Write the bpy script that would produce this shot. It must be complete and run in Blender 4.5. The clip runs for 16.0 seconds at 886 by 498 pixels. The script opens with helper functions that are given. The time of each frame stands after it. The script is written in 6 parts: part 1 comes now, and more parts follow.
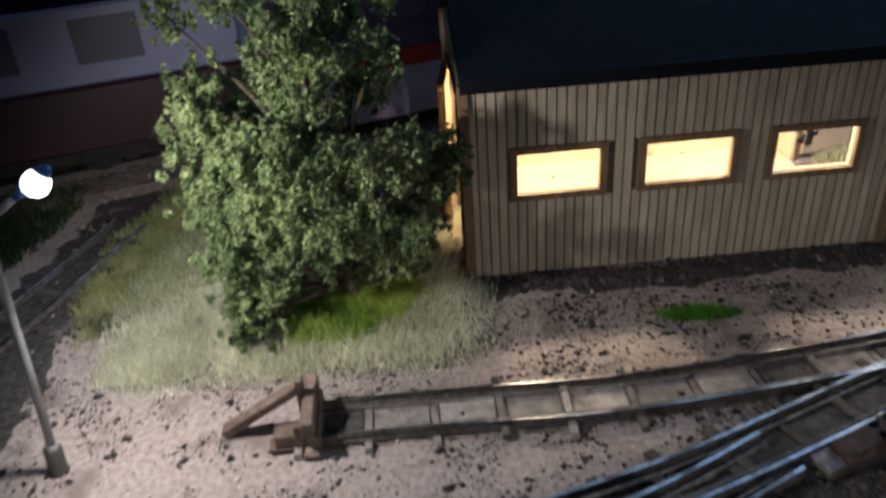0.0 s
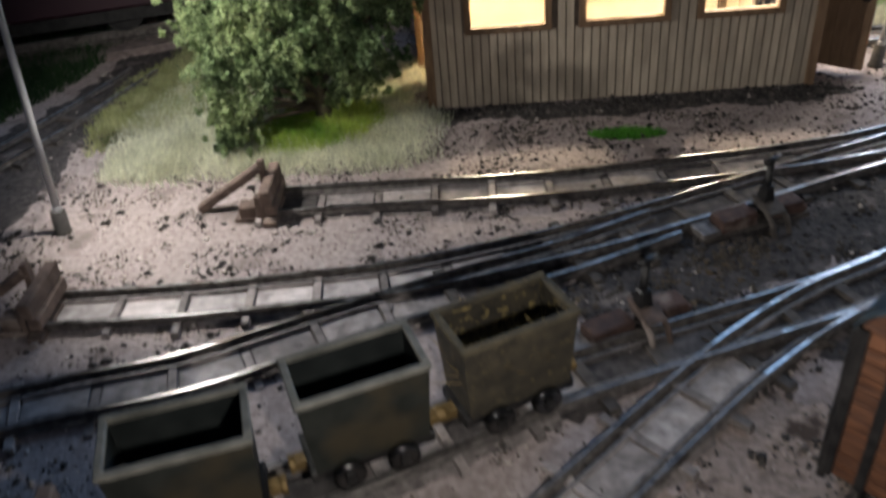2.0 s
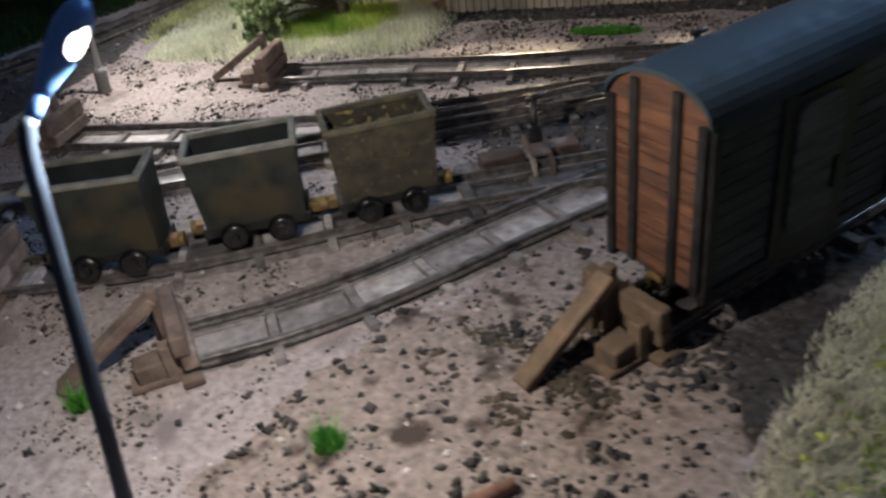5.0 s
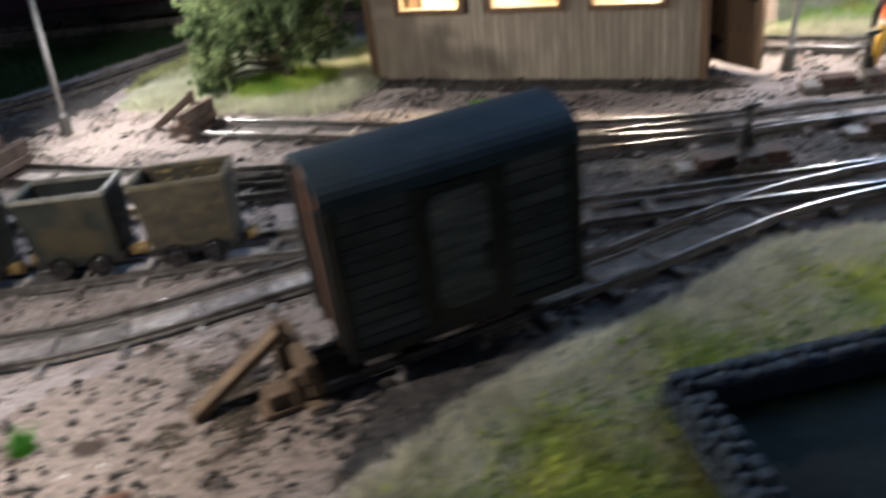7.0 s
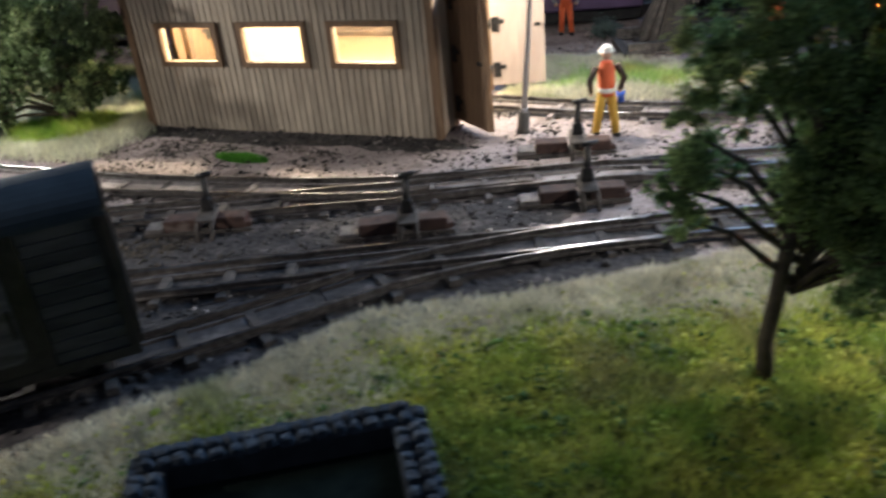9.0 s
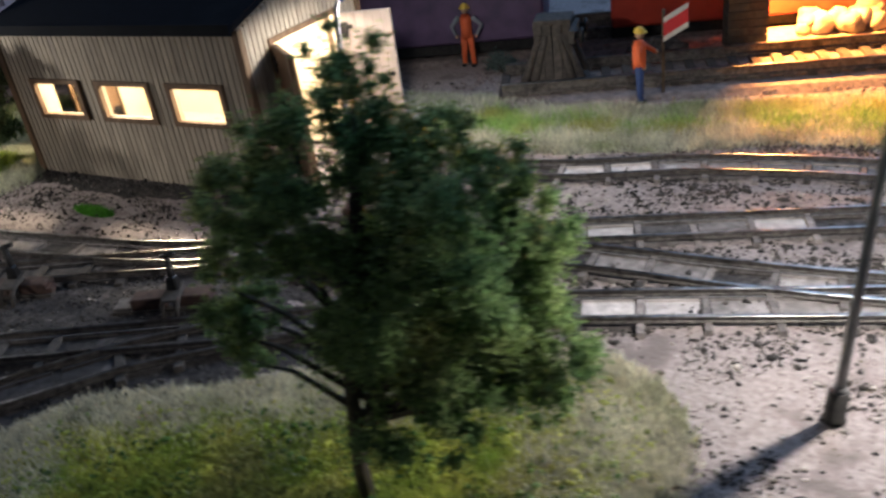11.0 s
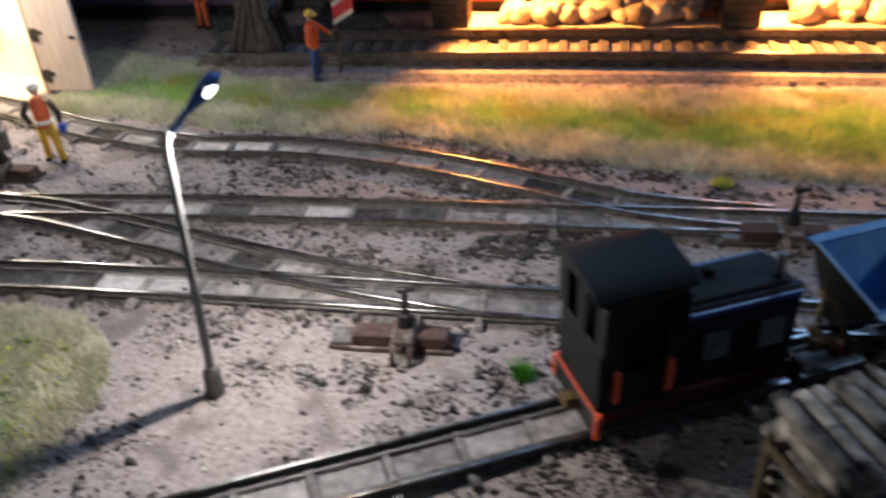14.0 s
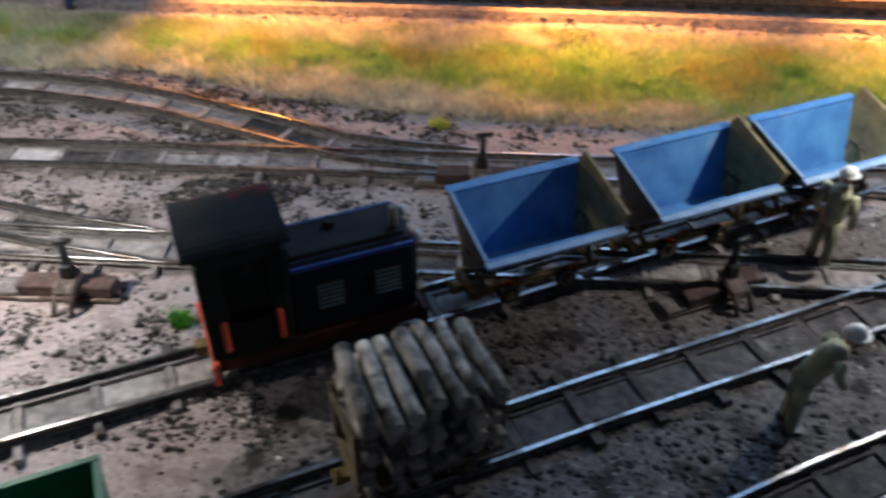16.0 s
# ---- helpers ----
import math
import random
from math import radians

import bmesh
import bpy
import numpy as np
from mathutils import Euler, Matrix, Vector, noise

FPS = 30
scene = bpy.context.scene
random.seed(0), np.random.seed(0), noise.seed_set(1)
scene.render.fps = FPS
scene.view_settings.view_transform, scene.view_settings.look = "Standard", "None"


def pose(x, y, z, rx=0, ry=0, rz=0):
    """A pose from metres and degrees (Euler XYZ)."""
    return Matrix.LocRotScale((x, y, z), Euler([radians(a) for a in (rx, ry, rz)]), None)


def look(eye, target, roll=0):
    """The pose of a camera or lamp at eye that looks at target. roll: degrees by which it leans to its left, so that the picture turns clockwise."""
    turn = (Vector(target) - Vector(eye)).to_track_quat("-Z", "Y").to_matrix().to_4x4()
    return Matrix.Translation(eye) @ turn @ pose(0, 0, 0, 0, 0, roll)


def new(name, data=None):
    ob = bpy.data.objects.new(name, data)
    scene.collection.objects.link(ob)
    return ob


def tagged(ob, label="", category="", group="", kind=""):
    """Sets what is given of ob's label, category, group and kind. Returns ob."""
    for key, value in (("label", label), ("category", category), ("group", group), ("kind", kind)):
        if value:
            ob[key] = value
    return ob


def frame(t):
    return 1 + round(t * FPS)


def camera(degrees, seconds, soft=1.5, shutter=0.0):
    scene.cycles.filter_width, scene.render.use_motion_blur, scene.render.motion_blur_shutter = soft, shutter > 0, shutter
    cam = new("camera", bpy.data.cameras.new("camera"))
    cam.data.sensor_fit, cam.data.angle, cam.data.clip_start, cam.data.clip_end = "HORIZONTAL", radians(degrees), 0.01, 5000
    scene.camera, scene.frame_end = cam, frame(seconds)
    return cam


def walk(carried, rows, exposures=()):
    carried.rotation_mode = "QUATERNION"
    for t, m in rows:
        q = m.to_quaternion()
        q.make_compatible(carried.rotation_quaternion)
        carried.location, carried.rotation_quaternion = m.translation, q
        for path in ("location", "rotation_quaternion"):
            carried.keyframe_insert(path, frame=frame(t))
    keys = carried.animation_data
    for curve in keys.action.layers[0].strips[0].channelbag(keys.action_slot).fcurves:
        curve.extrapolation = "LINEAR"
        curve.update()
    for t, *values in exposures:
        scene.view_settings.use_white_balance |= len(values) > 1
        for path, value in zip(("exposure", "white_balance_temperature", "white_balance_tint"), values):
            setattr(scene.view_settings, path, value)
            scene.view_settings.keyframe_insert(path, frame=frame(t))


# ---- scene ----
cam = camera(57.08, 16.0, soft=2.6, shutter=0.9)
PATH = [
    (0, (0.01284, 0.01414, 0.08034), (-0.00230, 0.18340, -0.02513), -4.20),
    (0.5, (0.01488, 0.00608, 0.08025), (-0.00174, 0.17379, -0.02744), -4.14),
    (1, (0.01970, -0.00081, 0.07521), (0.00033, 0.16600, -0.03342), -4.51),
    (1.5, (0.02640, -0.00711, 0.07079), (0.00193, 0.15848, -0.03868), -5.30),
    (2, (0.03200, -0.01308, 0.06761), (0.00338, 0.14981, -0.04485), -5.23),
    (2.5, (0.03590, -0.01934, 0.06330), (0.00351, 0.14223, -0.05005), -5.57),
    (3, (0.03880, -0.02271, 0.05898), (0.00281, 0.13635, -0.05680), -5.80),
    (3.5, (0.04551, -0.02509, 0.05575), (0.00189, 0.13328, -0.05835), -6.04),
    (3.7, (0.04869, -0.02626, 0.05602), (0.00155, 0.13086, -0.05840), -6.51),
    (4, (0.05225, -0.02825, 0.05480), (0.00116, 0.12794, -0.05919), -6.13),
    (4.2, (0.05435, -0.03017, 0.05335), (0.00069, 0.12651, -0.05877), -6.55),
    (6.3, (0.09268, -0.03029, 0.05479), (0.00673, 0.11706, -0.04962), -8.98),
    (6.5, (0.09642, -0.02835, 0.05514), (0.00709, 0.11802, -0.04779), -9.13),
    (7, (0.11246, -0.02103, 0.05645), (0.02140, 0.12817, -0.04076), -7.80),
    (7.5, (0.12803, -0.01349, 0.05718), (0.03945, 0.14056, -0.03459), -7.05),
    (8, (0.14098, -0.00536, 0.05571), (0.05076, 0.14804, -0.03555), -6.99),
    (8.5, (0.15009, -0.00000, 0.05662), (0.06175, 0.15424, -0.03507), -6.09),
    (9, (0.15737, 0.00340, 0.05664), (0.06821, 0.15723, -0.03492), -5.70),
    (9.5, (0.16819, 0.01098, 0.06008), (0.07942, 0.16540, -0.03089), -6.23),
    (11.8, (0.22271, 0.04256, 0.07102), (0.11217, 0.17695, -0.02757), -8.74),
    (12, (0.22777, 0.04437, 0.06982), (0.11983, 0.18135, -0.02807), -7.92),
    (12.5, (0.23712, 0.04838, 0.07207), (0.13029, 0.18541, -0.02698), -7.46),
    (13, (0.24544, 0.05407, 0.07495), (0.14173, 0.19080, -0.02775), -6.27),
    (13.5, (0.25669, 0.06047, 0.07627), (0.15706, 0.19809, -0.02926), -4.95),
    (14, (0.26803, 0.06521, 0.07710), (0.17483, 0.20354, -0.03326), -3.35),
    (14.5, (0.27662, 0.06880, 0.07943), (0.18704, 0.20648, -0.03467), -2.82),
    (15, (0.28380, 0.07596, 0.08093), (0.19994, 0.21186, -0.03948), -1.99),
    (15.5, (0.29381, 0.07917, 0.08181), (0.21626, 0.21532, -0.04248), -1.01),
    (16, (0.29914, 0.08290, 0.08235), (0.23104, 0.22088, -0.04542), 0.55),
]

EXPOSURES = [(0.0, -0.12), (2.0, 0.0), (3.0, 0.33), (4.2, 0.27), (6.5, 0.62), (7.5, 0.75), (9.7, 0.75), (11.9, -0.05), (14.0, 0.0), (15.2, 0.2), (16.0, 0.35)]
walk(cam, [(t, look(eye, target, roll)) for t, eye, target, roll in PATH], EXPOSURES)

# A model railway: lengths below are in millimetres, M turns them into metres.
M = 0.001

# ---- light ----
world = bpy.data.worlds.new("dark_room")
world.use_nodes = True
world.node_tree.nodes["Background"].inputs[0].default_value = (0.52, 0.66, 1.0, 1)
world.node_tree.nodes["Background"].inputs[1].default_value = 0.056
scene.world = world


def lamp(name, kind, at, watts, colour, size, aim=None, cone=172, fade=0.25):
    data = bpy.data.lights.new(name, kind)
    data.energy, data.color = watts, colour
    if kind == "AREA":
        data.size = size * M
    else:
        data.shadow_soft_size = size * M
    if kind == "SPOT":
        data.spot_size, data.spot_blend = radians(cone), fade
    ob = new(name, data)
    at = Vector(at) * M
    ob.matrix_basis = look(at, Vector(aim) * M) if aim else Matrix.Translation(at)
    return ob


LED = (1.0, 0.965, 0.925)
OLDLED = (1.0, 0.95, 0.895)
WARM = (1.0, 0.83, 0.58)
PALEWARM = (1.0, 0.86, 0.68)
FIRE = (1.0, 0.39, 0.085)
# Unseen area lamp, added for the bluish light on rails and roofs.
lamp("unseen_blue_light", "AREA", (222, 566, 370), 1.28, (0.33, 0.58, 1.0), 280, (150, 120, 0))
lamp("street_lamp_light", "SPOT", (-36.0, 91.0, 40.2), 0.126, LED, 1.5, (-3, 121, 0), 164, 0.45)
lamp("street_lamp_light", "SPOT", (35.2, 4.6, 39.4), 0.075, OLDLED, 1.0, (33, 8, 0))
lamp("street_lamp_light", "SPOT", (102.5, 158.0, 40.0), 0.053, LED, 1.5, (103, 158, 0))
lamp("street_lamp_light", "SPOT", (198.6, 123.6, 39.4), 0.114, LED, 0.45, (196.5, 119.5, 0), 161, 0.12)
lamp("street_lamp_light", "SPOT", (322.0, 203.6, 43.0), 0.060, LED, 0.8, (321, 202, 0), 168, 0.15)
lamp("shed_bulb_light", "POINT", (17.6, 156.4, 33), 0.115, WARM, 1.5)
lamp("shed_bulb_light", "POINT", (62, 160, 33), 0.092, PALEWARM, 1.5)
lamp("bunker_fire_light", "SPOT", (150.2, 262.7, 30), 1.15, FIRE, 1.2, (151.7, 259.4, 0), 142, 0.3)
lamp("bunker_fire_light", "SPOT", (222.1, 294.3, 30), 1.35, FIRE, 1.2, (223.6, 291.0, 0), 142, 0.3)
# Third lamp, added to brighten the grass at the far end.
lamp("bunker_fire_light", "SPOT", (294.0, 325.9, 30), 1.6, FIRE, 1.2, (295.5, 322.6, 0), 142, 0.3)


# ---- materials ----
def surface(name, dark, light, grain=0.6, rough=0.8, metal=0.0, bump=0.25, stain=None, stain_size=0.12, stain_from=0.55, vary=0.0, stretch=(1, 1, 1), island=0.0, thin=0.0, gloss=0.5):
    """grain and stain_size: cycles per millimetre. stain: the colour of blotches. vary: how far alike objects differ. thin: how much light passes through."""
    m = bpy.data.materials.new(name)
    m.use_nodes = True
    nt = m.node_tree
    nodes, links = nt.nodes, nt.links
    shader = nodes["Principled BSDF"]
    coord, mapping = nodes.new("ShaderNodeTexCoord"), nodes.new("ShaderNodeMapping")
    mapping.inputs["Scale"].default_value = [1000 * s for s in stretch]
    links.new(coord.outputs["Object"], mapping.inputs["Vector"])
    info = nodes.new("ShaderNodeObjectInfo")
    if vary:
        shift = nodes.new("ShaderNodeVectorMath")
        shift.operation = "MULTIPLY_ADD"
        links.new(info.outputs["Random"], shift.inputs[0])
        shift.inputs[1].default_value = (60, 35, 20)
        links.new(mapping.outputs[0], shift.inputs[2])
        where = shift.outputs[0]
    else:
        where = mapping.outputs[0]

    def noisy(size, detail):
        n = nodes.new("ShaderNodeTexNoise")
        n.inputs["Scale"].default_value, n.inputs["Detail"].default_value = size, detail
        links.new(where, n.inputs["Vector"])
        return n.outputs["Fac"]

    def ramp(fac, lo, hi):
        r = nodes.new("ShaderNodeMapRange")
        r.inputs["From Min"].default_value, r.inputs["From Max"].default_value = lo, hi
        links.new(fac, r.inputs["Value"])
        return r.outputs["Result"]

    def mix(fac, a, b):
        x = nodes.new("ShaderNodeMix")
        x.data_type = "RGBA"
        links.new(fac, x.inputs["Factor"]) if not isinstance(fac, float) else None
        for socket, value in ((x.inputs["A"], a), (x.inputs["B"], b)):
            if isinstance(value, tuple):
                socket.default_value = (*value, 1)
            else:
                links.new(value, socket)
        return x.outputs["Result"]

    fine = noisy(grain, 6)
    colour = mix(ramp(fine, 0.3, 0.7), dark, light)
    if stain:
        colour = mix(ramp(noisy(stain_size, 4), stain_from, stain_from + 0.12), colour, stain)
    if vary or island:
        hsv = nodes.new("ShaderNodeHueSaturation")
        if island:
            geo = nodes.new("ShaderNodeNewGeometry")
            source, amount = geo.outputs["Random Per Island"], island
        else:
            source, amount = info.outputs["Random"], vary
        v = nodes.new("ShaderNodeMapRange")
        v.inputs["To Min"].default_value, v.inputs["To Max"].default_value = 1 - amount, 1 + amount
        links.new(source, v.inputs["Value"])
        links.new(v.outputs["Result"], hsv.inputs["Value"])
        links.new(colour, hsv.inputs["Color"])
        colour = hsv.outputs["Color"]
    links.new(colour, shader.inputs["Base Color"])
    shader.inputs["Metallic"].default_value = metal
    shader.inputs["Specular IOR Level"].default_value = gloss
    r = nodes.new("ShaderNodeMapRange")
    r.inputs["To Min"].default_value, r.inputs["To Max"].default_value = max(0.05, rough - 0.15), min(1, rough + 0.15)
    links.new(fine, r.inputs["Value"])
    links.new(r.outputs["Result"], shader.inputs["Roughness"])
    if bump:
        b = nodes.new("ShaderNodeBump")
        b.inputs["Strength"].default_value, b.inputs["Distance"].default_value = bump, 0.0004
        links.new(fine, b.inputs["Height"])
        links.new(b.outputs["Normal"], shader.inputs["Normal"])
    if thin:
        glow, both = nodes.new("ShaderNodeBsdfTranslucent"), nodes.new("ShaderNodeMixShader")
        links.new(colour, glow.inputs["Color"])
        both.inputs[0].default_value = thin
        links.new(shader.outputs[0], both.inputs[1])
        links.new(glow.outputs[0], both.inputs[2])
        links.new(both.outputs[0], nodes["Material Output"].inputs["Surface"])
    return m


def glowing(name, colour, strength):
    m = bpy.data.materials.new(name)
    m.use_nodes = True
    s = m.node_tree.nodes["Principled BSDF"]
    s.inputs["Base Color"].default_value = (*colour, 1)
    s.inputs["Emission Color"].default_value = (*colour, 1)
    s.inputs["Emission Strength"].default_value = strength
    return m


def clear(name):
    m = bpy.data.materials.new(name)
    m.use_nodes = True
    s = m.node_tree.nodes["Principled BSDF"]
    s.inputs["Transmission Weight"].default_value = 1
    s.inputs["Roughness"].default_value = 0.03
    s.inputs["IOR"].default_value = 1.1
    return m


SAND = surface("sandy_ground", (0.228, 0.19, 0.181), (0.405, 0.341, 0.324), 1.1, 0.95, bump=0.7, stain=(0.19, 0.156, 0.147), stain_size=0.12, stain_from=0.55, gloss=0.2)
SOIL_SHADE = surface("dark_soil_and_shade", (0.020, 0.018, 0.018), (0.085, 0.074, 0.070), 0.9, 0.95, bump=1.0, stain=(0.15, 0.128, 0.12), stain_size=0.17, stain_from=0.57, gloss=0.3)
EARTH = surface("brown_earth", (0.165, 0.128, 0.108), (0.335, 0.268, 0.232), 1.1, 0.95, bump=0.8, stain=(0.06, 0.043, 0.034), stain_size=0.2, stain_from=0.55, gloss=0.2)
# The dim light at the yard's end is put into this earth colour.
GREYEARTH = surface("dimmed_grey_earth", (0.075, 0.065, 0.06), (0.20, 0.175, 0.165), 1.0, 0.95, bump=0.9, stain=(0.035, 0.03, 0.028), stain_size=0.2, stain_from=0.54, gloss=0.2)
CINDER = surface("cinder", (0.018, 0.016, 0.015), (0.075, 0.064, 0.056), 0.7, 0.9, bump=0.4, island=0.7)
MOSS = surface("dried_moss", (0.028, 0.021, 0.014), (0.085, 0.064, 0.041), 0.7, 0.95, bump=0.4, island=0.6)
PEBBLE = surface("pale_pebble", (0.30, 0.26, 0.23), (0.55, 0.49, 0.44), 0.7, 0.9, bump=0.3, island=0.35)
RAIL = surface("polished_rail_head", (0.15, 0.144, 0.14), (0.34, 0.328, 0.32), 0.9, 0.33, metal=1.0, bump=0.15, stain=(0.085, 0.070, 0.060), stain_size=0.16, stain_from=0.51)
RAILSIDE = surface("dirty_rail_side", (0.06, 0.053, 0.049), (0.19, 0.17, 0.157), 0.9, 0.45, metal=0.4, bump=0.25, stain=(0.03, 0.026, 0.025), stain_size=0.25, stain_from=0.58)
EDGE = surface("dull_steel_strip", (0.07, 0.063, 0.06), (0.22, 0.2, 0.19), 0.9, 0.6, metal=0.3, bump=0.3, stain=(0.28, 0.25, 0.235), stain_size=0.2, stain_from=0.58, gloss=0.3)
BED = surface("dusty_track_bed", (0.105, 0.091, 0.086), (0.26, 0.228, 0.216), 0.8, 0.9, bump=0.9, stain=(0.075, 0.066, 0.063), stain_size=0.15, stain_from=0.57, gloss=0.2)
BALLAST = surface("brown_ballast", (0.14, 0.108, 0.097), (0.34, 0.272, 0.25), 0.6, 0.9, bump=0.4, island=0.5)
PLATE = surface("dusty_track_plate", (0.16, 0.143, 0.137), (0.345, 0.31, 0.295), 0.6, 0.85, metal=0.0, bump=0.5, stain=(0.40, 0.36, 0.345), stain_size=0.2, stain_from=0.57, vary=0.28, gloss=0.08)
WHITEPLATE = surface("pale_dusty_track_plate", (0.36, 0.325, 0.31), (0.58, 0.53, 0.51), 0.6, 0.85, bump=0.5, stain=(0.22, 0.195, 0.185), stain_size=0.2, stain_from=0.6, vary=0.2, gloss=0.08)
# Dark also for tracks in weak light; the dimness is in the colour.
DARKPLATE = surface("dark_track_plate", (0.035, 0.031, 0.031), (0.105, 0.095, 0.091), 0.6, 0.8, metal=0.0, bump=0.5, stain=(0.16, 0.142, 0.136), stain_size=0.28, stain_from=0.58, vary=0.4, gloss=0.2)
SLEEPER = surface("dusty_sleeper", (0.13, 0.112, 0.105), (0.3, 0.262, 0.246), 0.8, 0.9, bump=0.4, stain=(0.06, 0.05, 0.045), vary=0.45)
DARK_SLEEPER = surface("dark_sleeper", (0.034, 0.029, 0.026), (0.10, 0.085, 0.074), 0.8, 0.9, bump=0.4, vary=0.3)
BOARD = surface("weathered_board", (0.33, 0.272, 0.205), (0.50, 0.42, 0.32), 0.5, 0.8, bump=0.35, stain=(0.29, 0.24, 0.20), stain_size=0.06, stain_from=0.54, vary=0.10, stretch=(1.5, 1.5, 0.25))
POST = surface("brown_post", (0.13, 0.075, 0.04), (0.24, 0.15, 0.085), 0.6, 0.75, bump=0.3, stretch=(1.5, 1.5, 0.3))
PLY = surface("cream_plywood", (0.62, 0.52, 0.38), (0.74, 0.64, 0.48), 0.3, 0.7, bump=0.1)
LEAFBOARD = surface("pale_door_board", (0.34, 0.28, 0.245), (0.44, 0.37, 0.325), 0.25, 0.85, bump=0.25, stain=(0.24, 0.19, 0.16), stain_size=0.07, stain_from=0.62, vary=0.03, stretch=(1.5, 1.5, 0.5))
FELT = surface("dark_roofing_felt", (0.004, 0.005, 0.008), (0.009, 0.011, 0.016), 0.5, 0.9, bump=0.2, stain=(0.012, 0.014, 0.018), stain_size=0.05, gloss=0.12)
IRON = surface("black_iron", (0.010, 0.010, 0.011), (0.035, 0.033, 0.032), 0.7, 0.45, metal=0.4, bump=0.2)
TYRE = surface("black_wheel", (0.003, 0.003, 0.003), (0.008, 0.008, 0.008), 0.6, 0.2, bump=0.05, gloss=0.8)
BRASS = surface("dull_brass", (0.10, 0.066, 0.026), (0.26, 0.175, 0.07), 0.8, 0.55, metal=0.5, bump=0.2)
TUBGREY = surface("grey_green_tub", (0.012, 0.0135, 0.0115), (0.026, 0.0275, 0.0235), 0.35, 0.6, bump=0.35, stain=(0.040, 0.033, 0.021), stain_size=0.1, stain_from=0.57, vary=0.15, gloss=0.15)
RIMGREY = surface("worn_rim", (0.08, 0.078, 0.064), (0.19, 0.18, 0.152), 0.5, 0.55, bump=0.25)
TUBMOSS = surface("rusty_mossy_tub", (0.018, 0.015, 0.01), (0.06, 0.048, 0.028), 0.5, 0.9, bump=0.9, stain=(0.10, 0.076, 0.034), stain_size=1.3, stain_from=0.6)
RIMMOSS = surface("rusty_rim", (0.03, 0.025, 0.016), (0.105, 0.086, 0.05), 0.5, 0.85, bump=0.8)
MOSSINSIDE = surface("mossy_tub_inside", (0.012, 0.01, 0.007), (0.04, 0.032, 0.018), 0.5, 0.9, bump=0.9, stain=(0.22, 0.165, 0.06), stain_size=0.9, stain_from=0.55)
TUBGREEN = surface("green_paint", (0.006, 0.085, 0.045), (0.012, 0.15, 0.08), 0.3, 0.5, bump=0.1)
VANWOOD = surface("orange_brown_board", (0.056, 0.021, 0.01), (0.155, 0.062, 0.027), 0.55, 0.75, bump=0.9, stain=(0.070, 0.030, 0.017), stain_size=0.22, vary=0.18, stretch=(0.4, 0.4, 2.2))
VANGREY = surface("grey_board", (0.026, 0.029, 0.032), (0.075, 0.079, 0.082), 0.5, 0.7, bump=0.5, vary=0.2, stretch=(0.3, 0.3, 1.5), gloss=0.25)
VANPANEL = surface("worn_pale_grey_board", (0.052, 0.055, 0.057), (0.15, 0.152, 0.15), 0.5, 0.75, bump=0.7, stain=(0.05, 0.045, 0.04), stain_size=0.3, stain_from=0.58, stretch=(0.3, 0.3, 2.0), gloss=0.25)
VANROOF = surface("blue_grey_roof", (0.02, 0.033, 0.043), (0.034, 0.05, 0.062), 0.4, 0.65, bump=0.15, stain=(0.03, 0.038, 0.036), stain_size=0.06, gloss=0.3)
BEAM = surface("brown_timber", (0.075, 0.050, 0.040), (0.185, 0.132, 0.105), 0.5, 0.85, bump=0.5, stain=(0.27, 0.215, 0.18), stain_size=0.2, stain_from=0.6, vary=0.2)
PALE_BEAM = surface("ochre_timber", (0.06, 0.039, 0.023), (0.15, 0.098, 0.06), 0.5, 0.85, bump=0.5, vary=0.25)
BOXRED = surface("reddish_rod_box", (0.028, 0.014, 0.011), (0.085, 0.047, 0.037), 0.6, 0.85, bump=0.4, stain=(0.17, 0.13, 0.112), stain_size=0.22, stain_from=0.6, vary=0.2)
RUST = surface("rusty_box", (0.045, 0.03, 0.024), (0.125, 0.088, 0.072), 0.6, 0.85, bump=0.35, stain=(0.27, 0.225, 0.20), stain_size=0.22, stain_from=0.56, vary=0.25)
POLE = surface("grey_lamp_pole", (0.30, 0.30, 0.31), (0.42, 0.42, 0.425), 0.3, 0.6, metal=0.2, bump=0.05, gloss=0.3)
# Darker copies of the pole grey, to tone down lamp light on two poles.
SHADEPOLE = surface("shaded_blue_pole", (0.018, 0.026, 0.04), (0.035, 0.048, 0.07), 0.3, 0.6, metal=0.1, bump=0.05, gloss=0.2)
DIMPOLE = surface("dimmed_brownish_grey_pole", (0.16, 0.157, 0.155), (0.27, 0.264, 0.26), 0.3, 0.8, metal=0.0, bump=0.05, gloss=0.2)
# The blue light on lamp heads and arms is put into this colour.
LAMPHEAD = surface("blue_lit_lamp_head", (0.07, 0.17, 0.42), (0.12, 0.26, 0.56), 0.3, 0.35, metal=0.2, bump=0.05)
SOCKET = surface("dark_socket", (0.02, 0.018, 0.016), (0.055, 0.05, 0.045), 0.6, 0.8)
LENS = glowing("lit_led", LED, 6)
BULB = glowing("lit_bulb", WARM, 25)
FIREBULB = glowing("lit_orange_bulb", FIRE, 25)
GLASS = clear("window_glass")
BARK = surface("bark", (0.035, 0.026, 0.016), (0.10, 0.08, 0.05), 0.8, 0.9, bump=0.7)
TWIG = surface("mossy_twig", (0.10, 0.085, 0.04), (0.22, 0.18, 0.09), 0.8, 0.9, bump=0.4)
LEAF = surface("leaf", (0.062, 0.108, 0.046), (0.29, 0.355, 0.165), 0.08, 0.7, bump=0, island=0.65, thin=0.3, gloss=0.25)
